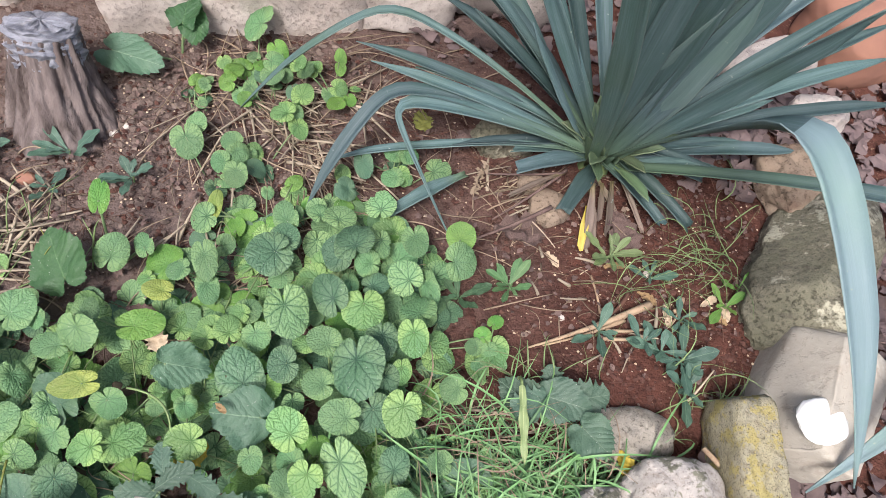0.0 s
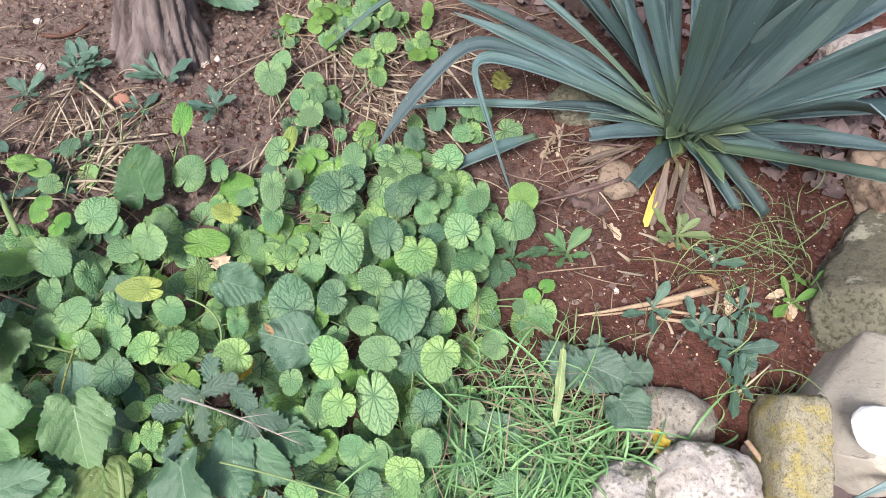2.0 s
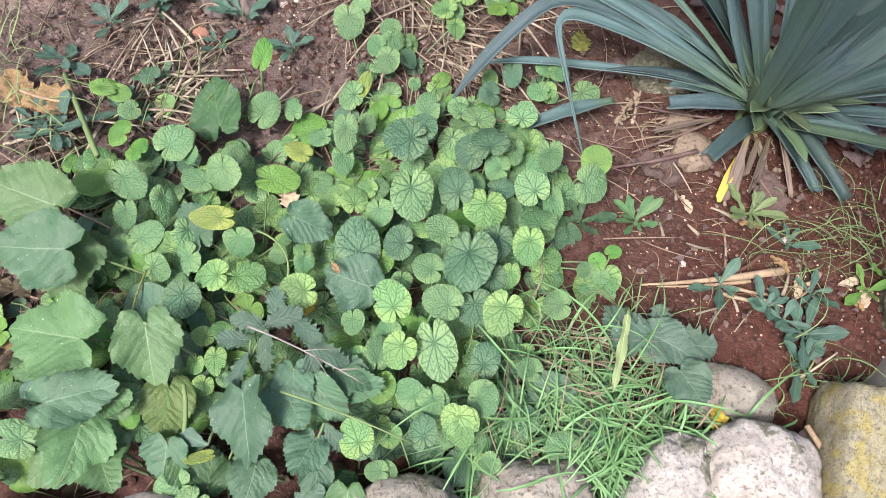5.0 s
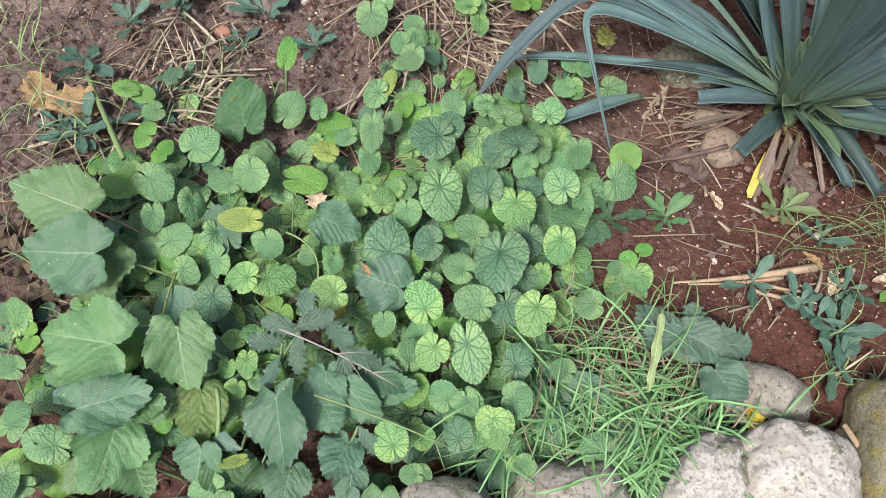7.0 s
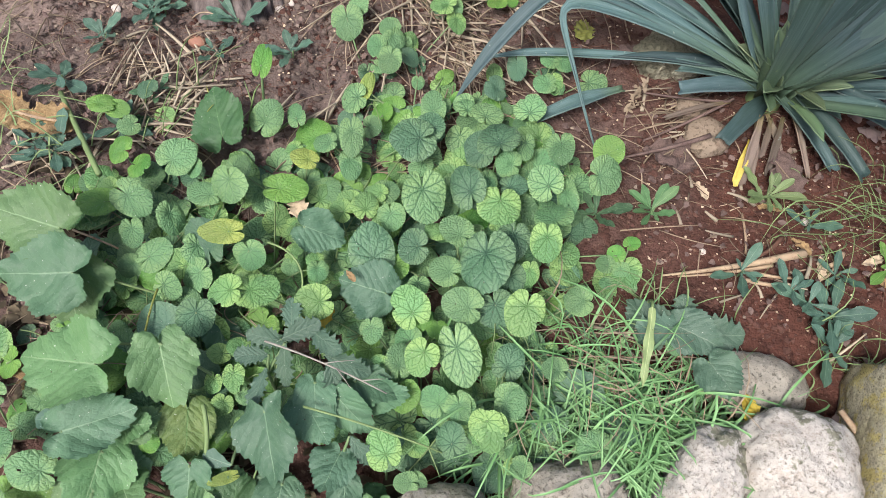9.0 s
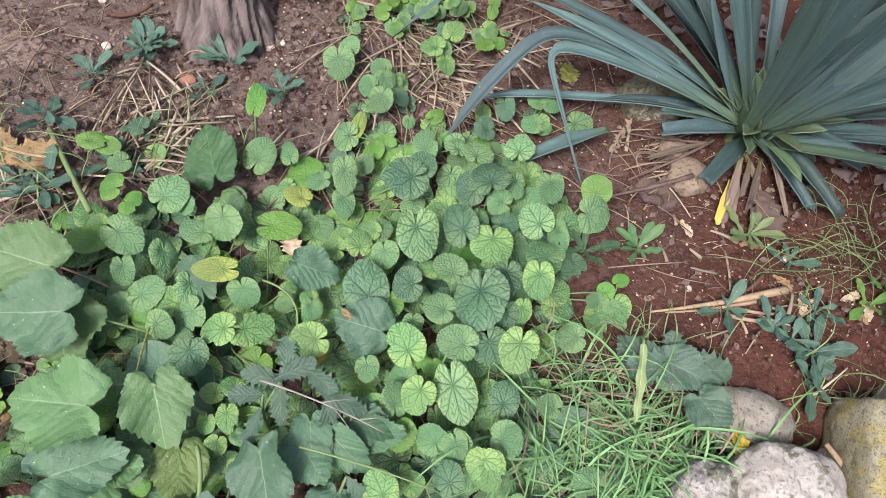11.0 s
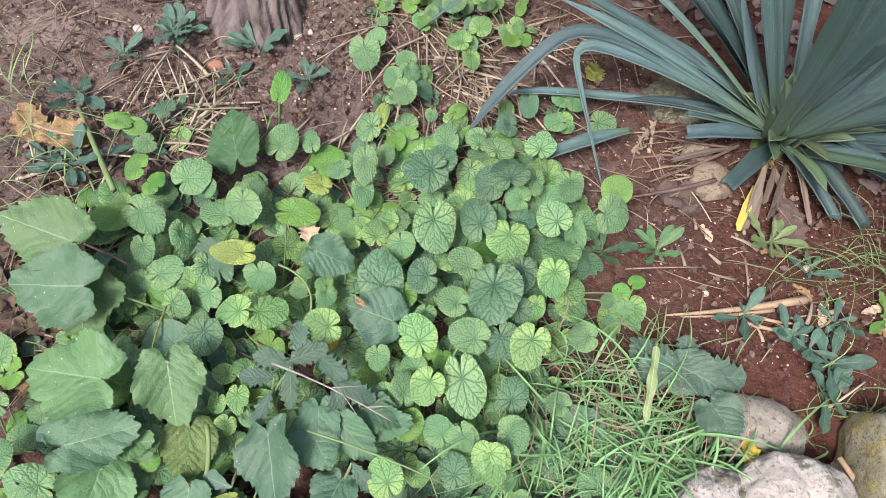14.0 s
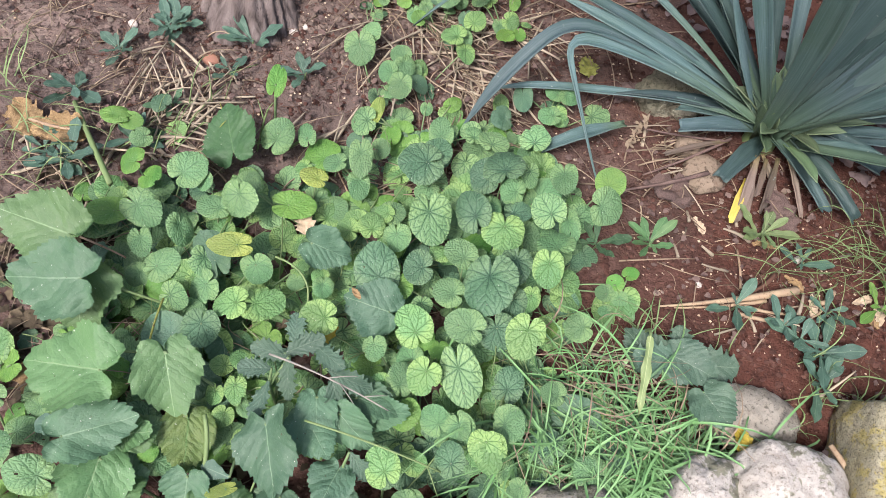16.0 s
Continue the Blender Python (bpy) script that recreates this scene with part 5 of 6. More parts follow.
def build_yucca():
    rnd = random.Random(8)
    ob = thing("yucca", "large yucca with blue-green sword-shaped leaves", "plant", CROWN)
    v, f = tube_data([Vector((0, 0, -0.06)), Vector((0, 0, -0.02)), Vector((0, 0, 0.0)), Vector((0, 0, 0.02))], 0.028, 0.006, 12)
    part("crown", mesh_of("crown", v, f, MAT_STEM), ob, "short yellow-green crown")
    for knee, tip, width in UPRIGHT + SPREADING + FOLDED:
        pale = width > 0.035 and knee is not None
        broad = width > 0.06
        strap_leaf(ob, knee, tip, width * (0.95 if broad else 0.8 if knee is not None or width < 0.04 else 0.62), MAT_YUCCA_GREY if broad else MAT_YUCCA, MAT_YUCCA_GREY if broad else MAT_YUCCA_PALE if pale else MAT_YUCCA, rnd, twist=1.6 if broad else rnd.choice((0, 0, 0.8, -0.8)))
    for k in range(16):
        a, rise, reach = k * 2.4 + rnd.uniform(-0.3, 0.3), rnd.uniform(0.3, 1.2), rnd.uniform(0.06, 0.13)
        tip = (math.cos(a) * math.cos(rise) * reach, math.sin(a) * math.cos(rise) * reach, math.sin(rise) * reach)
        strap_leaf(ob, None, tip, rnd.uniform(0.014, 0.024), MAT_YUCCA_YOUNG, MAT_YUCCA_YOUNG, rnd, label="short yellow-green leaf at the crown")
    for knee, tip, width in CUT:
        strap_leaf(ob, knee, tip, width * 0.8, MAT_YUCCA, MAT_YUCCA, rnd, True, label="shortened leaf with a cut blunt end")
    for tip, width, tone in DEAD:
        m = MAT_YUCCA_YELLOW if tone == "yellow" else MAT_YUCCA_BROWN
        strap_leaf(ob, None, tip, width * (0.8 if tone == "yellow" else 0.62), m, m, rnd, True, "dead_leaf", "withered %s leaf" % tone, 9 if tone == "yellow" else 5)


build_yucca()


# ---- dry stalks and dead leaves that lie singly ----
def stick(a, b, r0, r1, mat=MAT_STICK, label="dry straw-coloured stalk lying on the soil", bow=0.004, flat=1.0):
    pa, pb = (Vector((p[0], p[1], ground_z(p[0], p[1]) + p[2])) for p in (a, b))
    mid = (pa + pb) / 2 + Vector((bow, -bow, bow * 0.3))
    v, f = tube_data([p - pa for p in arc(pa, pb, mid, 9)], r0, r1, 7)
    v = [Vector((p.x, p.y, p.z * flat if flat < 1 else p.z)) for p in v]
    return thing("dry_stalk", label, "stalk", pa, mesh_of("dry_stalk", v, f, mat), group="dry stalks on the soil")


stick((0.482, 0.16, 0.006), (0.63, 0.248, 0.016), 0.0012, 0.0055, label="split dry reed with a broken end on the soil")
stick((0.5, 0.168, 0.004), (0.6, 0.223, 0.008), 0.001, 0.003, label="splinter of dry reed on the soil")
stick((0.555, 0.28, 0.006), (0.568, 0.225, 0.006), 0.0014, 0.0016)
stick((0.605, 0.265, 0.006), (0.58, 0.225, 0.008), 0.003, 0.0022, MAT_ROOT, "thin brown twig on the soil")
stick((0.572, 0.19, 0.008), (0.636, 0.208, 0.008), 0.0026, 0.0022)
stick((0.575, 0.202, 0.01), (0.625, 0.216, 0.008), 0.0024, 0.0018)
stick((0.665, 0.25, 0.006), (0.677, 0.272, 0.008), 0.003, 0.003)
stick((0.655, 0.225, 0.005), (0.67, 0.25, 0.006), 0.0014, 0.0014)
stick((0.69, 0.075, 0.05), (0.775, 0.01, 0.04), 0.0032, 0.0045, label="dry reed lying across the edging stones")
stick((0.389, 0.292, 0.008), (0.49, 0.357, 0.03), 0.0012, 0.0034, MAT_DEAD, "withered pinkish-brown yucca leaf rolled up dry")
stick((0.416, 0.333, 0.01), (0.505, 0.422, 0.03), 0.0012, 0.0026, MAT_DEAD, "withered brown yucca leaf lying on the soil")
stick((0.395, 0.4, 0.012), (0.5, 0.415, 0.03), 0.0012, 0.002, MAT_DEAD, "thin dry yucca leaf on the soil")
stick((-0.3, 0.06, 0.02), (-0.24, 0.068, 0.025), 0.0022, 0.0018, label="pale stem of a fallen leaf")
stick((-0.27, 0.105, 0.02), (-0.145, 0.015, 0.05), 0.003, 0.0035, MAT_STEM, "thick pale green weed stem")
stick((0.13, 0.105, 0.004), (0.02, 0.2, 0.01), 0.0012, 0.001)
stick((-0.33, 0.31, 0.004), (-0.28, 0.345, 0.012), 0.003, 0.0022, MAT_ROOT, "curved pinkish root on the soil", 0.02)


def weed_stem(points, r0, r1, mat, label, name="weed_stem", forks=()):
    """A thin stem over the leaves, with side twigs."""
    ends = [Vector(p) for p in points]
    line = arc(ends[0], ends[-1], ends[1] * 2 - (ends[0] + ends[-1]) / 2, 11) if len(ends) > 2 else arc(ends[0], ends[1], (ends[0] + ends[1]) / 2 + Vector((0, 0, 0.008)), 11)
    foot = line[0].copy()
    v, f = tube_data([p - foot for p in line], r0, r1, 6)
    ob = thing(name, label, "stem", foot, mesh_of(name, v, f, mat), group="stems over the weeds")
    for at, dx, dy, dz in forks:
        p = line[at] - foot
        v, f = tube_data(arc(p, p + Vector((dx, dy, dz)), p + Vector((dx * 0.5, dy * 0.5, dz * 0.5 + 0.004)), 6), r1, r1 * 0.4, 5)
        part("twig", mesh_of("twig", v, f, mat), ob)


weed_stem([(0.125, -0.095, 0.084), (0.189, -0.096, 0.096), (0.252, -0.097, 0.08)], 0.0012, 0.0007, MAT_TWIG, "bleached dry twig lying over the weeds", "fallen_twig", [(5, 0.025, 0.012, 0.004), (6, 0.02, -0.012, 0.002), (8, 0.02, 0.01, 0.0)])
weed_stem([(0.157, -0.237, 0.0), (0.165, -0.132, 0.075)], 0.0012, 0.0009, MAT_STEM, "pale green upright weed stem")
weed_stem([(0.184, -0.136, 0.075), (0.251, -0.129, 0.072), (0.319, -0.124, 0.055)], 0.0012, 0.0009, MAT_STEM, "pale green runner over the leaves", forks=[(9, 0.02, -0.02, -0.01)])
weed_stem([(0.109, -0.238, 0.0), (0.112, -0.2, 0.05), (0.096, -0.168, 0.07)], 0.0026, 0.002, MAT_STEM, "thick pale green leaf stem")
weed_stem([(0.015, -0.075, 0.02), (-0.051, -0.094, 0.07)], 0.0017, 0.0013, MAT_STEM, "pale leaf stem under the broad leaf")
weed_stem([(0.06, -0.12, 0.02), (0.023, -0.133, 0.055), (-0.01, -0.149, 0.072)], 0.0018, 0.0014, MAT_STEM, "pale leaf stem under the large leaf")
weed_stem([(-0.144, -0.05, 0.03), (-0.06, -0.053, 0.034)], 0.0014, 0.001, MAT_STICK, "dry brownish stem between the weeds")
weed_stem([(-0.008, -0.082, 0.06), (0.01, -0.138, 0.06)], 0.0012, 0.001, MAT_OLIVE, "yellow-green stem between the weeds")
weed_stem([(-0.013, -0.308, 0.01), (0.03, -0.254, 0.035)], 0.0014, 0.001, MAT_STEM, "pale green stem at the edge of the weeds")
weed_stem([(0.077, 0.001, 0.078), (0.118, -0.01, 0.075), (0.128, -0.046, 0.05)], 0.0013, 0.001, MAT_STEM, "arched pale stem among the violets")
weed_stem([(-0.045, 0.15, 0.0), (-0.035, 0.177, 0.06)], 0.0012, 0.001, MAT_STEM, "upright thin green stem beside the straw", forks=[(7, -0.012, 0.012, 0.02), (9, 0.01, 0.004, 0.02)])
weed_stem([(-0.09, 0.09, 0.0), (-0.082, 0.16, 0.05)], 0.0012, 0.001, MAT_OLIVE, "upright thin yellow-green stem beside the straw", forks=[(6, 0.012, 0.012, 0.02), (9, -0.01, 0.01, 0.01)])
fallen = thing("fallen_yucca_leaf", "cut green yucca leaf lying on the violets", "leaf", (0.375, 0.372, 0.034))
strap_leaf(fallen, None, (-0.09, -0.075, -0.006), 0.02, MAT_YUCCA, MAT_YUCCA, random.Random(5), True, "blade")
yellow_blade = thing("yellowing_grass_blade", "wide yellowing grass blade arching out of the clump", "grass", data=blade_mesh("yellowing_grass_blade", LANCE["Y"], 2, [(0, 0.3), (0.4, 0.5), (0.8, 0.35), (1, 0.02)], 3, 0.0, rows=20, cols=6))
yellow_blade.matrix_basis = leaf_pose(Vector((0.474, 0.046, 0.066)), 0.085, 0.01, 190, random.Random(3), loose=0.05)
v, f = tube_data(arc(Vector((0.468, 0.094, -0.004)), Vector((0.467, 0.088, 0.07)), Vector((0.468, 0.12, 0.05)), 8), 0.0014, 0.002)
part("stem", mesh_of("stem", [yellow_blade.matrix_basis.inverted() @ p for p in v], f, MAT_STEM), yellow_blade)


def dead_leaf(x, y, z, length, width, heading, mat, label, seed, curl=0.25):
    me = blade_mesh("dead_leaf", mat, seed, BROAD_OUT, 5, 0.4, rows=28, cols=12)
    for v in me.vertices:
        v.co.z += curl * (abs(v.co.x) ** 1.6) + 0.14 * noise.noise(v.co * 4 + Vector((seed, 0, 0))) + 0.09 * noise.noise(v.co * 10 + Vector((0, seed, 0)))
    ob = thing("dead_leaf", label, "leaf", data=me, group="fallen leaves")
    ob.matrix_basis = leaf_pose(Vector((x, y, ground_z(x, y) + z)), length, width, heading, random.Random(seed), Vector((0.05, -0.1, 1)), 0.1)


dead_leaf(0.455, 0.322, 0.012, 0.075, 0.055, 100, MAT_DEAD, "holed pinkish-brown dead leaf on the soil", 1)
dead_leaf(0.592, 0.352, 0.012, 0.07, 0.06, 20, MAT_DEAD, "curled brown dead leaf beneath the yucca", 2)
dead_leaf(-0.31, 0.062, 0.016, 0.065, 0.05, 60, MAT_TAN, "crumpled tan dead leaf on the soil", 3, 0.6)
dead_leaf(-0.258, 0.06, 0.022, 0.07, 0.05, 110, MAT_TAN, "crumpled orange-tan dead leaf among weeds", 4, 0.7)
dead_leaf(0.069, 0.071, 0.03, 0.03, 0.026, 40, MAT_CREAM, "small pale dry leaf scrap among violets", 5)
dead_leaf(0.245, 0.185, 0.03, 0.04, 0.03, 80, MAT_STEM, "pale withered leaf among violets", 6)
dead_leaf(0.602, 0.036, 0.052, 0.04, 0.026, 30, MAT_YELLOW, "yellow fallen leaf on the white stone", 7)
dead_leaf(0.295, 0.47, 0.012, 0.042, 0.034, 10, MAT_OLIVE, "yellowish leaf by the yucca", 8)
dead_leaf(0.36, 0.45, 0.012, 0.05, 0.035, 150, MAT_DEAD, "brown dead leaf beside the mossy stone", 9)
dead_leaf(0.345, 0.665, 0.02, 0.09, 0.06, 60, MAT_DEAD, "brown dead leaf behind the yucca", 10)
dead_leaf(0.66, 0.41, 0.012, 0.05, 0.04, -40, MAT_DEAD, "purplish dead leaf beneath the yucca", 11)
dead_leaf(0.17, 0.0, 0.075, 0.016, 0.008, 60, MAT_TAN, "tiny reddish leaf scrap on the weeds", 12)
for x, y, h, tone, size in ((-0.02, -0.085, 30, MAT_TAN, 0.05), (0.0, -0.075, 120, MAT_DEAD, 0.06), (-0.1, -0.2, 70, MAT_TAN, 0.045), (0.09, -0.2, 10, MAT_DEAD, 0.05), (-0.16, -0.12, 200, MAT_DEAD, 0.05), (0.04, 0.1, 80, MAT_DEAD, 0.045), (-0.13, 0.06, 140, MAT_DEAD, 0.05), (0.15, -0.22, 50, MAT_TAN, 0.04)):
    dead_leaf(x, y, 0.016, size, size * 0.7, h, tone, "dry crumpled leaf lying under the weeds", int(100 + x * 90 + h), 0.5)
dead_leaf(0.15, -0.05, 0.045, 0.05, 0.03, 160, MAT_YELLOW, "yellow leaf under the weeds", 13)


# ---- loose stuff: clods, pebbles, straw, grass, litter ----
def lumps(name, label, category, mat, count, seed, sizes, zones, flat=0.7, detail=1):
    rnd = random.Random(seed)
    bm = bmesh.new()
    bmesh.ops.create_icosphere(bm, subdivisions=detail, radius=1)
    ball = [v.co.copy() for v in bm.verts]
    tris = [tuple(v.index for v in f.verts) for f in bm.faces]
    bm.free()
    verts, faces = [], []
    for _ in range(count):
        x0, y0, x1, y1 = rnd.choice(zones)
        x, y = rnd.uniform(x0, x1), rnd.uniform(y0, y1)
        r = sizes[0] + (sizes[1] - sizes[0]) * rnd.random() ** 4
        turn = Euler((rnd.uniform(0, 6), rnd.uniform(0, 6), rnd.uniform(0, 6))).to_matrix()
        o, z, k = len(verts), ground_z(x, y) + r * 0.3, rnd.uniform(0, 99)
        for b in ball:
            p = turn @ (b * (1 + 0.8 * noise.noise(b * 1.6 + Vector((k, 0, 0)))))
            verts.append((x + p.x * r, y + p.y * r * 0.85, z + p.z * r * flat))
        faces += [(a + o, b + o, c + o) for a, b, c in tris]
    thing(name, label, category, data=mesh_of(name, verts, faces, mat, False), kind="stuff")


BARE = [(-0.6, 0.1, 0.0, 0.55), (-0.2, 0.2, 0.35, 0.6), (0.4, 0.12, 0.82, 0.45), (0.4, 0.12, 0.82, 0.45), (-0.6, -0.3, 0.7, 0.3), (0.2, 0.3, 0.9, 0.8)]
DRY = [(-0.6, 0.1, 0.0, 0.55), (-0.2, 0.2, 0.2, 0.6)]
lumps("soil_clods", "crumbs and clods of reddish soil", "soil", MAT_CLOD, 14000, 1, (0.0006, 0.0052), BARE[1:])
lumps("dry_clods", "dry greyish crumbs and clods on the soil", "soil", MAT_DRY_CLOD, 6500, 3, (0.0008, 0.006), DRY)
lumps("gravel", "small pale pebbles and chips strewn over the soil", "gravel", MAT_PEBBLE, 2600, 2, (0.0007, 0.005), BARE + [(-0.6, 0.12, -0.1, 0.5)] * 6)


def strands(name, label, category, mat, clumps, seed, radius, lift, sides=3, kind="stuff", bend=0.12):
    """Thin bent strands lying or standing in clumps: x, y, spread, count, length, heading or None."""
    rnd = random.Random(seed)
    verts, faces = [], []
    for x, y, spread, count, length, heading in clumps:
        for _ in range(count):
            px, py = x + rnd.gauss(0, spread), y + rnd.gauss(0, spread * 0.8)
            h = radians(heading + rnd.gauss(0, 42)) if heading is not None else rnd.uniform(0, 6.28)
            d = Vector((math.cos(h), math.sin(h), 0)) * length * rnd.uniform(0.5, 1.3)
            a = Vector((px, py, ground_z(px, py) + 0.002 + lift[0] * rnd.random()))
            b = a + d
            b.z = ground_z(b.x, b.y) + 0.003 + lift[1] * rnd.random()
            c = (a + b) / 2 + Vector((rnd.gauss(0, bend) * length, rnd.gauss(0, bend) * length, lift[2] * rnd.random()))
            r = radius * rnd.uniform(0.6, 1.4)
            tube_data(arc(a, b, c, 7), r, r * 0.5, sides, verts, faces)
    thing(name, label, category, data=mesh_of(name, verts, faces, mat), kind=kind)


strands("dry_straw", "tangle of dry straw and needles on the soil", "straw", MAT_STRAW, [
    (0.06, 0.43, 0.06, 55, 0.1, -35), (0.0, 0.5, 0.08, 50, 0.1, -30), (-0.2, 0.16, 0.07, 40, 0.07, None), (-0.2, 0.18, 0.05, 18, 0.06, None), (-0.14, 0.15, 0.04, 16, 0.07, 110), (0.2, 0.55, 0.06, 34, 0.1, -5),
    (0.16, 0.36, 0.04, 40, 0.09, -40), (0.53, 0.24, 0.08, 26, 0.04, None), (0.42, 0.36, 0.04, 26, 0.07, 30), (-0.3, 0.2, 0.1, 30, 0.06, None), (0.1, 0.17, 0.05, 30, 0.07, 20),
    (0.3, 0.5, 0.07, 18, 0.08, 0), (0.0, -0.1, 0.15, 90, 0.08, None), (-0.45, 0.3, 0.1, 60, 0.05, None), (0.25, 0.3, 0.1, 60, 0.07, -30), (0.42, 0.0, 0.05, 40, 0.09, None), (-0.25, -0.02, 0.06, 30, 0.09, 10),
], 4, 0.00105, (0.008, 0.012, 0.02))
strands("straw_stems", "thick pale straw stems crossing on the soil", "straw", MAT_PALE_STRAW, [
    (-0.156, 0.145, 0.03, 16, 0.075, 60), (-0.15, 0.19, 0.03, 9, 0.06, 130), (-0.165, 0.11, 0.03, 14, 0.07, 20), (0.2, 0.42, 0.05, 14, 0.09, 20),
   
    (-0.2, 0.16, 0.05, 8, 0.08, 40), (-0.17, 0.18, 0.05, 6, 0.07, 120), (-0.27, 0.02, 0.05, 12, 0.09, 10), (0.05, 0.45, 0.06, 26, 0.11, -35), (0.13, 0.4, 0.05, 16, 0.09, -50), (0.56, 0.23, 0.07, 12, 0.035, None), (0.02, 0.19, 0.04, 10, 0.06, 40), (0.42, 0.02, 0.05, 14, 0.08, -20), (0.44, 0.37, 0.03, 4, 0.07, 30),
], 41, 0.002, (0.006, 0.02, 0.008), 5, bend=0.03)
strands("fine_roots", "fine brown rootlets and stems on the soil", "roots", MAT_ROOT, [
    (0.55, 0.24, 0.09, 70, 0.04, None), (0.45, 0.38, 0.06, 60, 0.06, 30), (0.1, 0.3, 0.15, 120, 0.06, None), (-0.2, 0.25, 0.12, 90, 0.05, None), (0.3, 0.45, 0.1, 80, 0.07, None), (0.6, 0.5, 0.1, 50, 0.06, None),
], 5, 0.0006, (0.004, 0.006, 0.01))


def grass(name, label, clumps, seed, mat, width):
    """Arching blades: x, y, spread, count, length, heading."""
    rnd = random.Random(seed)
    verts, faces = [], []
    for x, y, spread, count, length, heading in clumps:
        for _ in range(count):
            px, py = x + rnd.gauss(0, spread), y + rnd.gauss(0, spread * 0.7)
            h = radians(heading + rnd.gauss(0, 60))
            d, w = length * rnd.uniform(0.5, 1.6), width * rnd.uniform(0.6, 1.3)
            a = Vector((px, py, ground_z(px, py) - 0.003))
            b = a + Vector((math.cos(h) * d * 0.8, math.sin(h) * d * 0.8, rnd.uniform(0.0, 0.05)))
            c = a + Vector((math.cos(h) * d * 0.3 + rnd.gauss(0, 0.04), math.sin(h) * d * 0.3 + rnd.gauss(0, 0.04), d * rnd.uniform(0.3, 0.8)))
            line = arc(a, b, c, 9)
            across = Vector((-math.sin(h), math.cos(h), 0))
            o = len(verts)
            for i, p in enumerate(line):
                k = w * (1 - (i / 8) ** 2.2) * 0.5
                verts += [p - across * k, p + Vector((0, 0, -k * 0.5)), p + across * k]
            faces += [(o + 3 * i + j, o + 3 * i + j + 1, o + 3 * i + j + 4, o + 3 * i + j + 3) for i in range(8) for j in (0, 1)]
    thing(name, label, "grass", data=mesh_of(name, verts, faces, mat), kind="stuff")


grass("grass_clump", "clump of fresh green grass blades over the stones", [
    (0.46, -0.05, 0.05, 240, 0.12, -40), (0.52, -0.01, 0.035, 170, 0.14, -80), (0.43, -0.0, 0.04, 80, 0.1, 10), (0.55, 0.0, 0.025, 80, 0.12, -110), (0.4, -0.1, 0.03, 70, 0.1, -20), (0.54, -0.04, 0.035, 190, 0.14, -60), (0.5, -0.08, 0.04, 170, 0.14, 40), (0.55, -0.05, 0.025, 120, 0.13, -20), (0.59, 0.045, 0.02, 14, 0.08, -70),
], 6, MAT_GRASS, 0.0027)
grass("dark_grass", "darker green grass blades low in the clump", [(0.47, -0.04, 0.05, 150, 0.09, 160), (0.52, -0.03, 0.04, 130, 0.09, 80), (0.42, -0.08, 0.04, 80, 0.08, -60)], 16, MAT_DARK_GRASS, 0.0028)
grass("dry_grass", "withered straw-coloured grass blades in the clump", [(0.45, 0.02, 0.05, 40, 0.12, -50), (0.52, -0.03, 0.05, 46, 0.12, 120), (0.4, 0.06, 0.03, 16, 0.1, 20)], 17, MAT_STRAW, 0.0015)
strands("runners", "thin pale green stems and runners among the leaves", "stems", MAT_STEM, [
    (0.1, 0.0, 0.12, 34, 0.07, None), (0.3, 0.05, 0.08, 22, 0.06, None), (-0.12, 0.12, 0.05, 16, 0.06, 80), (0.38, 0.0, 0.05, 44, 0.09, -30), (0.02, -0.12, 0.1, 34, 0.08, 20), (-0.2, -0.05, 0.05, 14, 0.08, 0),
], 12, 0.0009, (0.02, 0.04, 0.05), 4)
grass("thin_grass", "sparse thin grass beside the stones", [
    (0.7, 0.32, 0.03, 22, 0.1, 200), (0.72, 0.38, 0.04, 24, 0.08, 150), (0.66, 0.3, 0.03, 20, 0.1, 250), (0.7, 0.13, 0.03, 24, 0.07, 60), (-0.28, 0.0, 0.05, 20, 0.1, 60), (0.5, 0.1, 0.03, 16, 0.06, 120), (-0.38, 0.1, 0.03, 16, 0.1, 100),
], 7, MAT_STEM, 0.0018)


def litter(name, label, zones, count, seed, sizes=(0.02, 0.055), mat=MAT_DEAD):
    rnd = random.Random(seed)
    verts, faces = [], []
    for _ in range(count):
        x0, y0, x1, y1 = rnd.choice(zones)
        x, y = rnd.uniform(x0, x1), rnd.uniform(y0, y1)
        size, h = rnd.uniform(*sizes), rnd.uniform(0, 6.28)
        m = Matrix.Translation((x, y, ground_z(x, y) + rnd.uniform(0.004, 0.016))) @ Euler((rnd.gauss(0, 0.3), rnd.gauss(0, 0.3), h)).to_matrix().to_4x4()
        o, curl, k = len(verts), rnd.uniform(-1.2, 2.0), rnd.uniform(0, 50)
        for i in range(7):
            for j in range(5):
                s, q = i / 6, j / 2 - 1
                half = 0.34 * math.sin(math.pi * min(0.98, s * 0.9 + 0.06)) * (1 + 0.8 * noise.noise(Vector((s * 8, q * 2, k))))
                px, py = q * half, s - 0.5
                verts.append(m @ (Vector((px, py, curl * px * px + 0.12 * noise.noise(Vector((px * 4, py * 4, k))) - 0.3 * py * py)) * size))
        faces += [(o + i * 5 + j, o + i * 5 + j + 1, o + (i + 1) * 5 + j + 1, o + (i + 1) * 5 + j) for i in range(6) for j in range(4)]
    thing(name, label, "leaf litter", data=mesh_of(name, verts, faces, mat), kind="stuff")


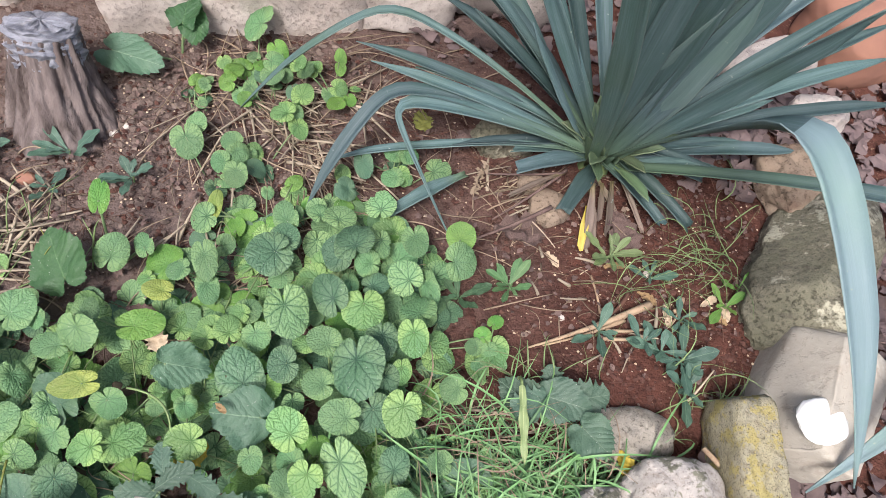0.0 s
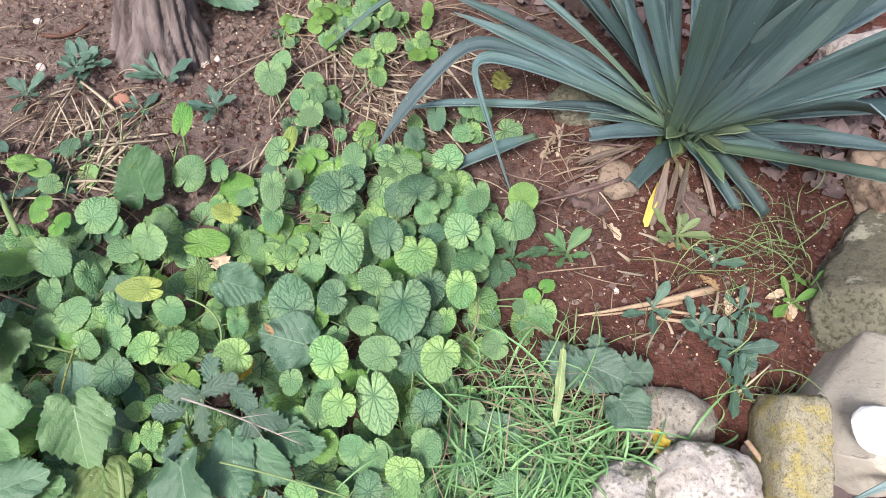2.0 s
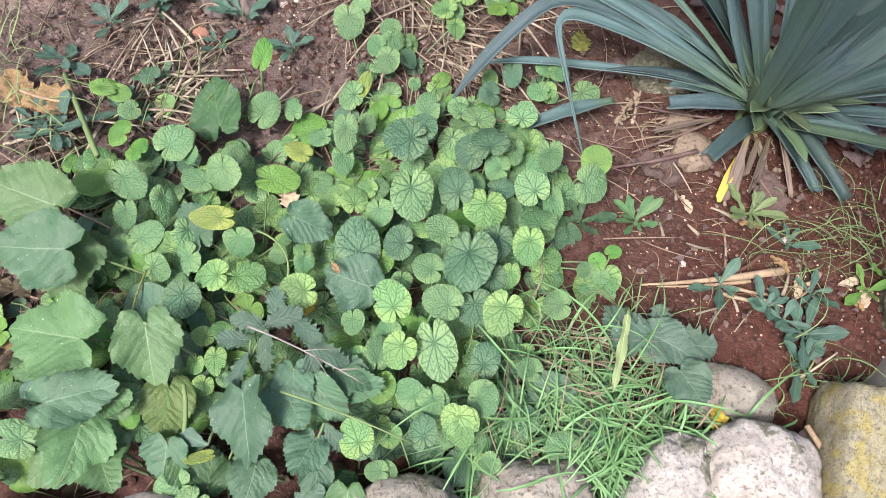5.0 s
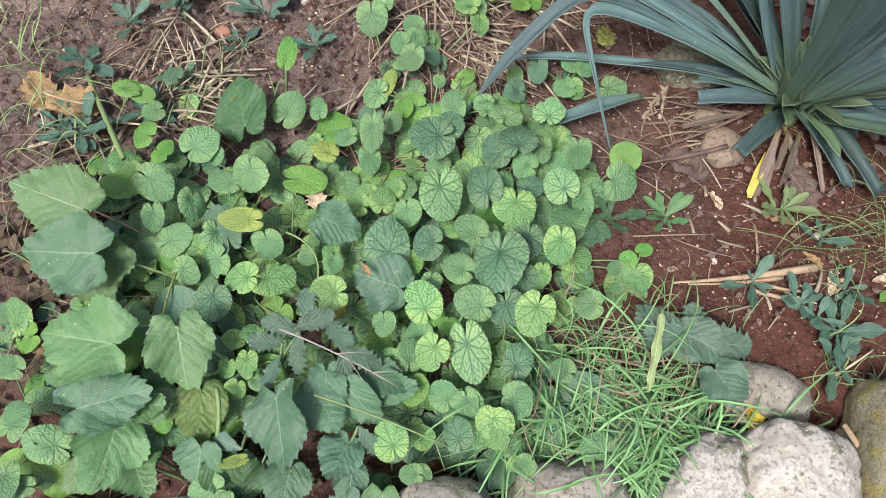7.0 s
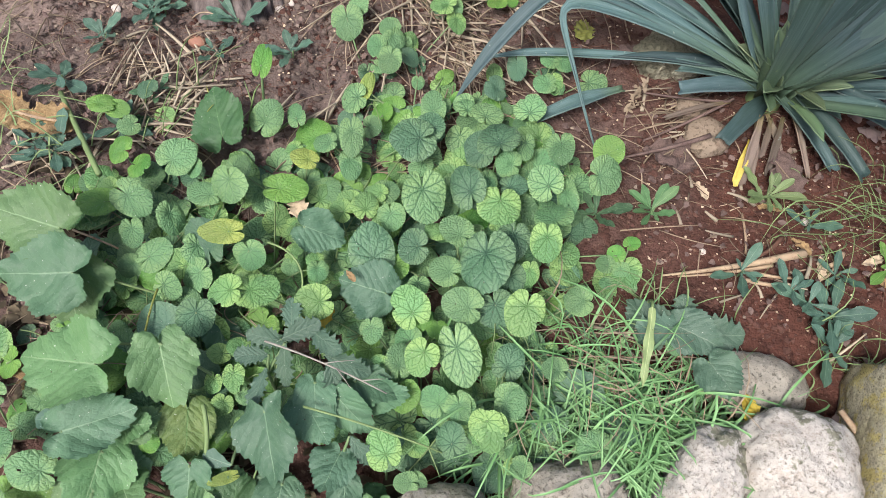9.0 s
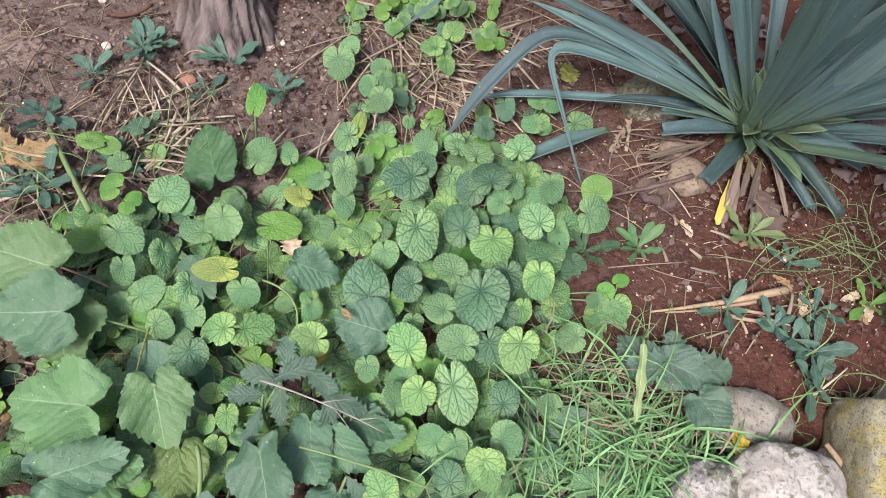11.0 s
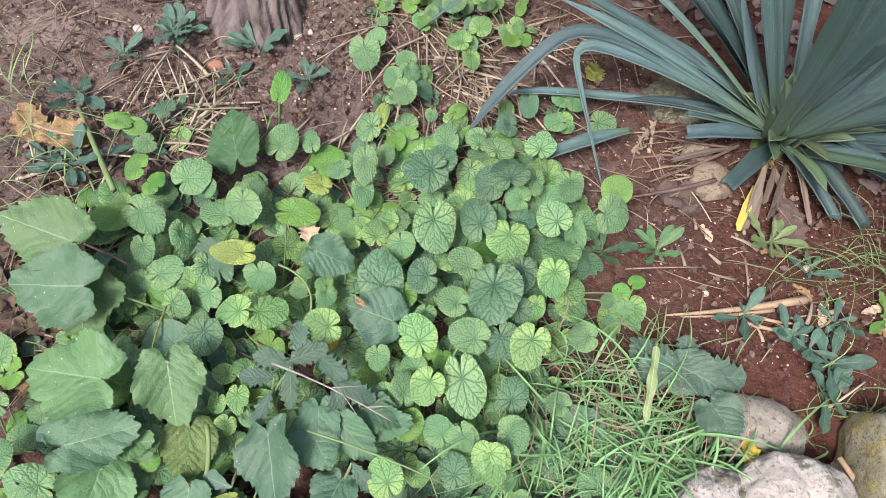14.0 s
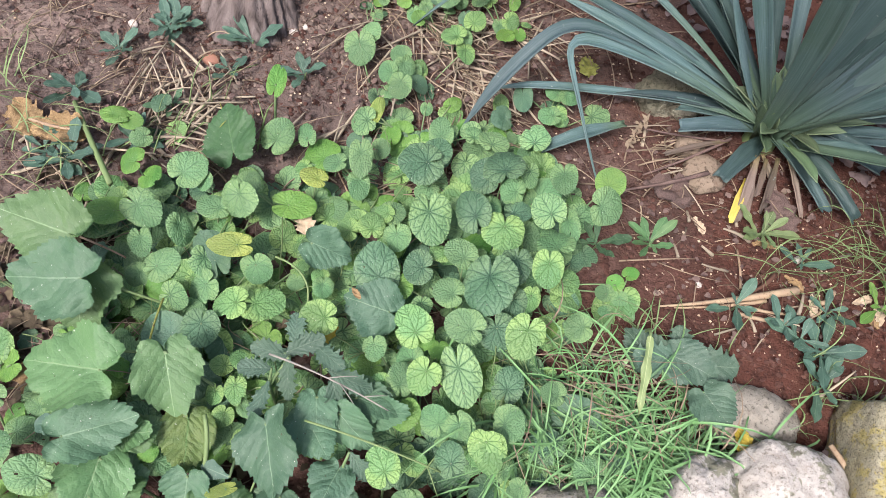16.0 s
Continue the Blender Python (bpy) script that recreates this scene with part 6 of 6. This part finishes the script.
litter("leaf_litter", "brown and purplish dead leaves covering the ground", [(0.9, 0.2, 1.35, 0.8), (0.9, 0.25, 1.35, 0.8), (0.92, -0.05, 1.3, 0.4), (0.7, -0.2, 0.98, 0.08), (0.25, 0.6, 0.85, 0.95), (0.6, 0.46, 0.88, 0.75)], 2300, 9, (0.012, 0.038), MAT_LITTER)
litter("plant_debris", "small dry flakes and leaf scraps on the soil", [(-0.6, 0.1, 0.05, 0.5), (-0.1, 0.25, 0.4, 0.6), (0.42, 0.15, 0.82, 0.5), (-0.45, -0.1, -0.1, 0.15), (-0.35, -0.3, 0.2, 0.0), (-0.6, 0.1, 0.05, 0.5)], 1700, 14, (0.003, 0.011), MAT_DEAD)


litter("weed_litter", "brown withered leaf scraps under the weeds", [(-0.3, -0.36, 0.3, -0.12), (-0.25, -0.15, 0.1, 0.02)], 420, 19, (0.01, 0.028), MAT_MULCH)
strands("weed_straw", "pale dry stems tangled under the weeds", "straw", MAT_STRAW, [(-0.1, -0.2, 0.1, 50, 0.08, None), (0.12, -0.23, 0.08, 50, 0.07, None), (-0.2, -0.08, 0.06, 40, 0.08, None), (0.02, -0.1, 0.05, 30, 0.07, None)], 62, 0.001, (0.01, 0.025, 0.03))


# ---- small things: pebbles, seed leaves, a dry flower head, specks ----
for k, (x, y, r) in enumerate([(-0.111, 0.357, 0.008), (-0.1, 0.346, 0.006), (-0.122, 0.345, 0.005), (-0.09, 0.362, 0.005), (-0.3, 0.26, 0.007), (-0.35, 0.33, 0.006), (0.63, 0.3, 0.006), (0.52, 0.21, 0.005)]):
    rock("pebble", "small whitish pebble on the soil", (x, y, ground_z(x, y) + r * 0.25), (r * 2, r * 1.6, r * 1.1), 40 * k, MAT_LIMESTONE, 50 + k, 2.4, 0.2, 3, group="pebbles on the soil")
for k, (x, y, h) in enumerate([(0.732, 0.265, 20), (0.722, 0.252, 70), (0.712, 0.275, 130), (0.63, 0.262, 60), (0.655, 0.243, 10), (0.585, 0.3, 100), (0.5, 0.29, 40), (0.94, 0.36, 60)]):
    dead_leaf(x, y, 0.006, 0.03 if k < 7 else 0.055, 0.013 if k < 7 else 0.035, h, MAT_TAN if k % 2 else MAT_CREAM, "small oval dry leaf on the soil", 30 + k, 0.5)
rosette(0.729, 0.269, 5, 0.026, "G")
strands("curled_root", "thin whitish curled root on the soil", "root", MAT_CREAM, [(0.528, 0.279, 0.001, 1, 0.03, 20), (0.54, 0.28, 0.001, 1, 0.022, 100)], 61, 0.0009, (0.002, 0.004, 0.012), 5, "")


def flower_head(x, y):
    """A withered head: a bent stem with a loose spike of papery scales."""
    rnd = random.Random(70)
    ob = thing("dry_flower_head", "withered pale flower head lying by the yucca", "flower", (x, y, ground_z(x, y)))
    line = arc(Vector((0, -0.03, 0.002)), Vector((0.006, 0.028, 0.02)), Vector((-0.008, 0, 0.02)), 9)
    v, f = tube_data(line, 0.0012, 0.0008)
    part("stem", mesh_of("stem", v, f, MAT_STRAW), ob)
    for k in range(34):
        p = line[3 + k % 6] + Vector((rnd.gauss(0, 0.004), rnd.gauss(0, 0.004), rnd.gauss(0, 0.003)))
        m = leaf_pose(p, rnd.uniform(0.006, 0.011), rnd.uniform(0.003, 0.006), rnd.uniform(0, 360), rnd, loose=0.6)
        part("scale", SCALE, ob, m=m)


SCALE = blade_mesh("scale", MAT_STRAW, 4, LANCE_OUT, 3, 0.05, rows=5, cols=4)
flower_head(0.388, 0.375)


def specks(name, label, zones, count, seed):
    """White scraps that have dropped on the leaves."""
    rnd = random.Random(seed)
    verts, faces = [], []
    for _ in range(count):
        x0, y0, x1, y1 = rnd.choice(zones)
        p = Vector((rnd.uniform(x0, x1), rnd.uniform(y0, y1), 0))
        p.z = ground_z(p.x, p.y) + rnd.uniform(0.001, 0.006)
        o, r, h = len(verts), rnd.uniform(0.0008, 0.0026), rnd.uniform(0, 6)
        verts += [p + Vector((math.cos(h + k * 1.26) * r * rnd.uniform(0.5, 1), math.sin(h + k * 1.26) * r * 0.7, rnd.uniform(0, 0.001))) for k in range(5)]
        faces.append(tuple(range(o, o + 5)))
    thing(name, label, "scraps", data=mesh_of(name, verts, faces, MAT_CREAM), kind="stuff")


specks("pale_scraps", "tiny pale scraps and chaff strewn on the soil", [(-0.6, 0.1, 0.05, 0.5), (-0.1, 0.25, 0.4, 0.55), (0.42, 0.15, 0.8, 0.45)], 900, 80)
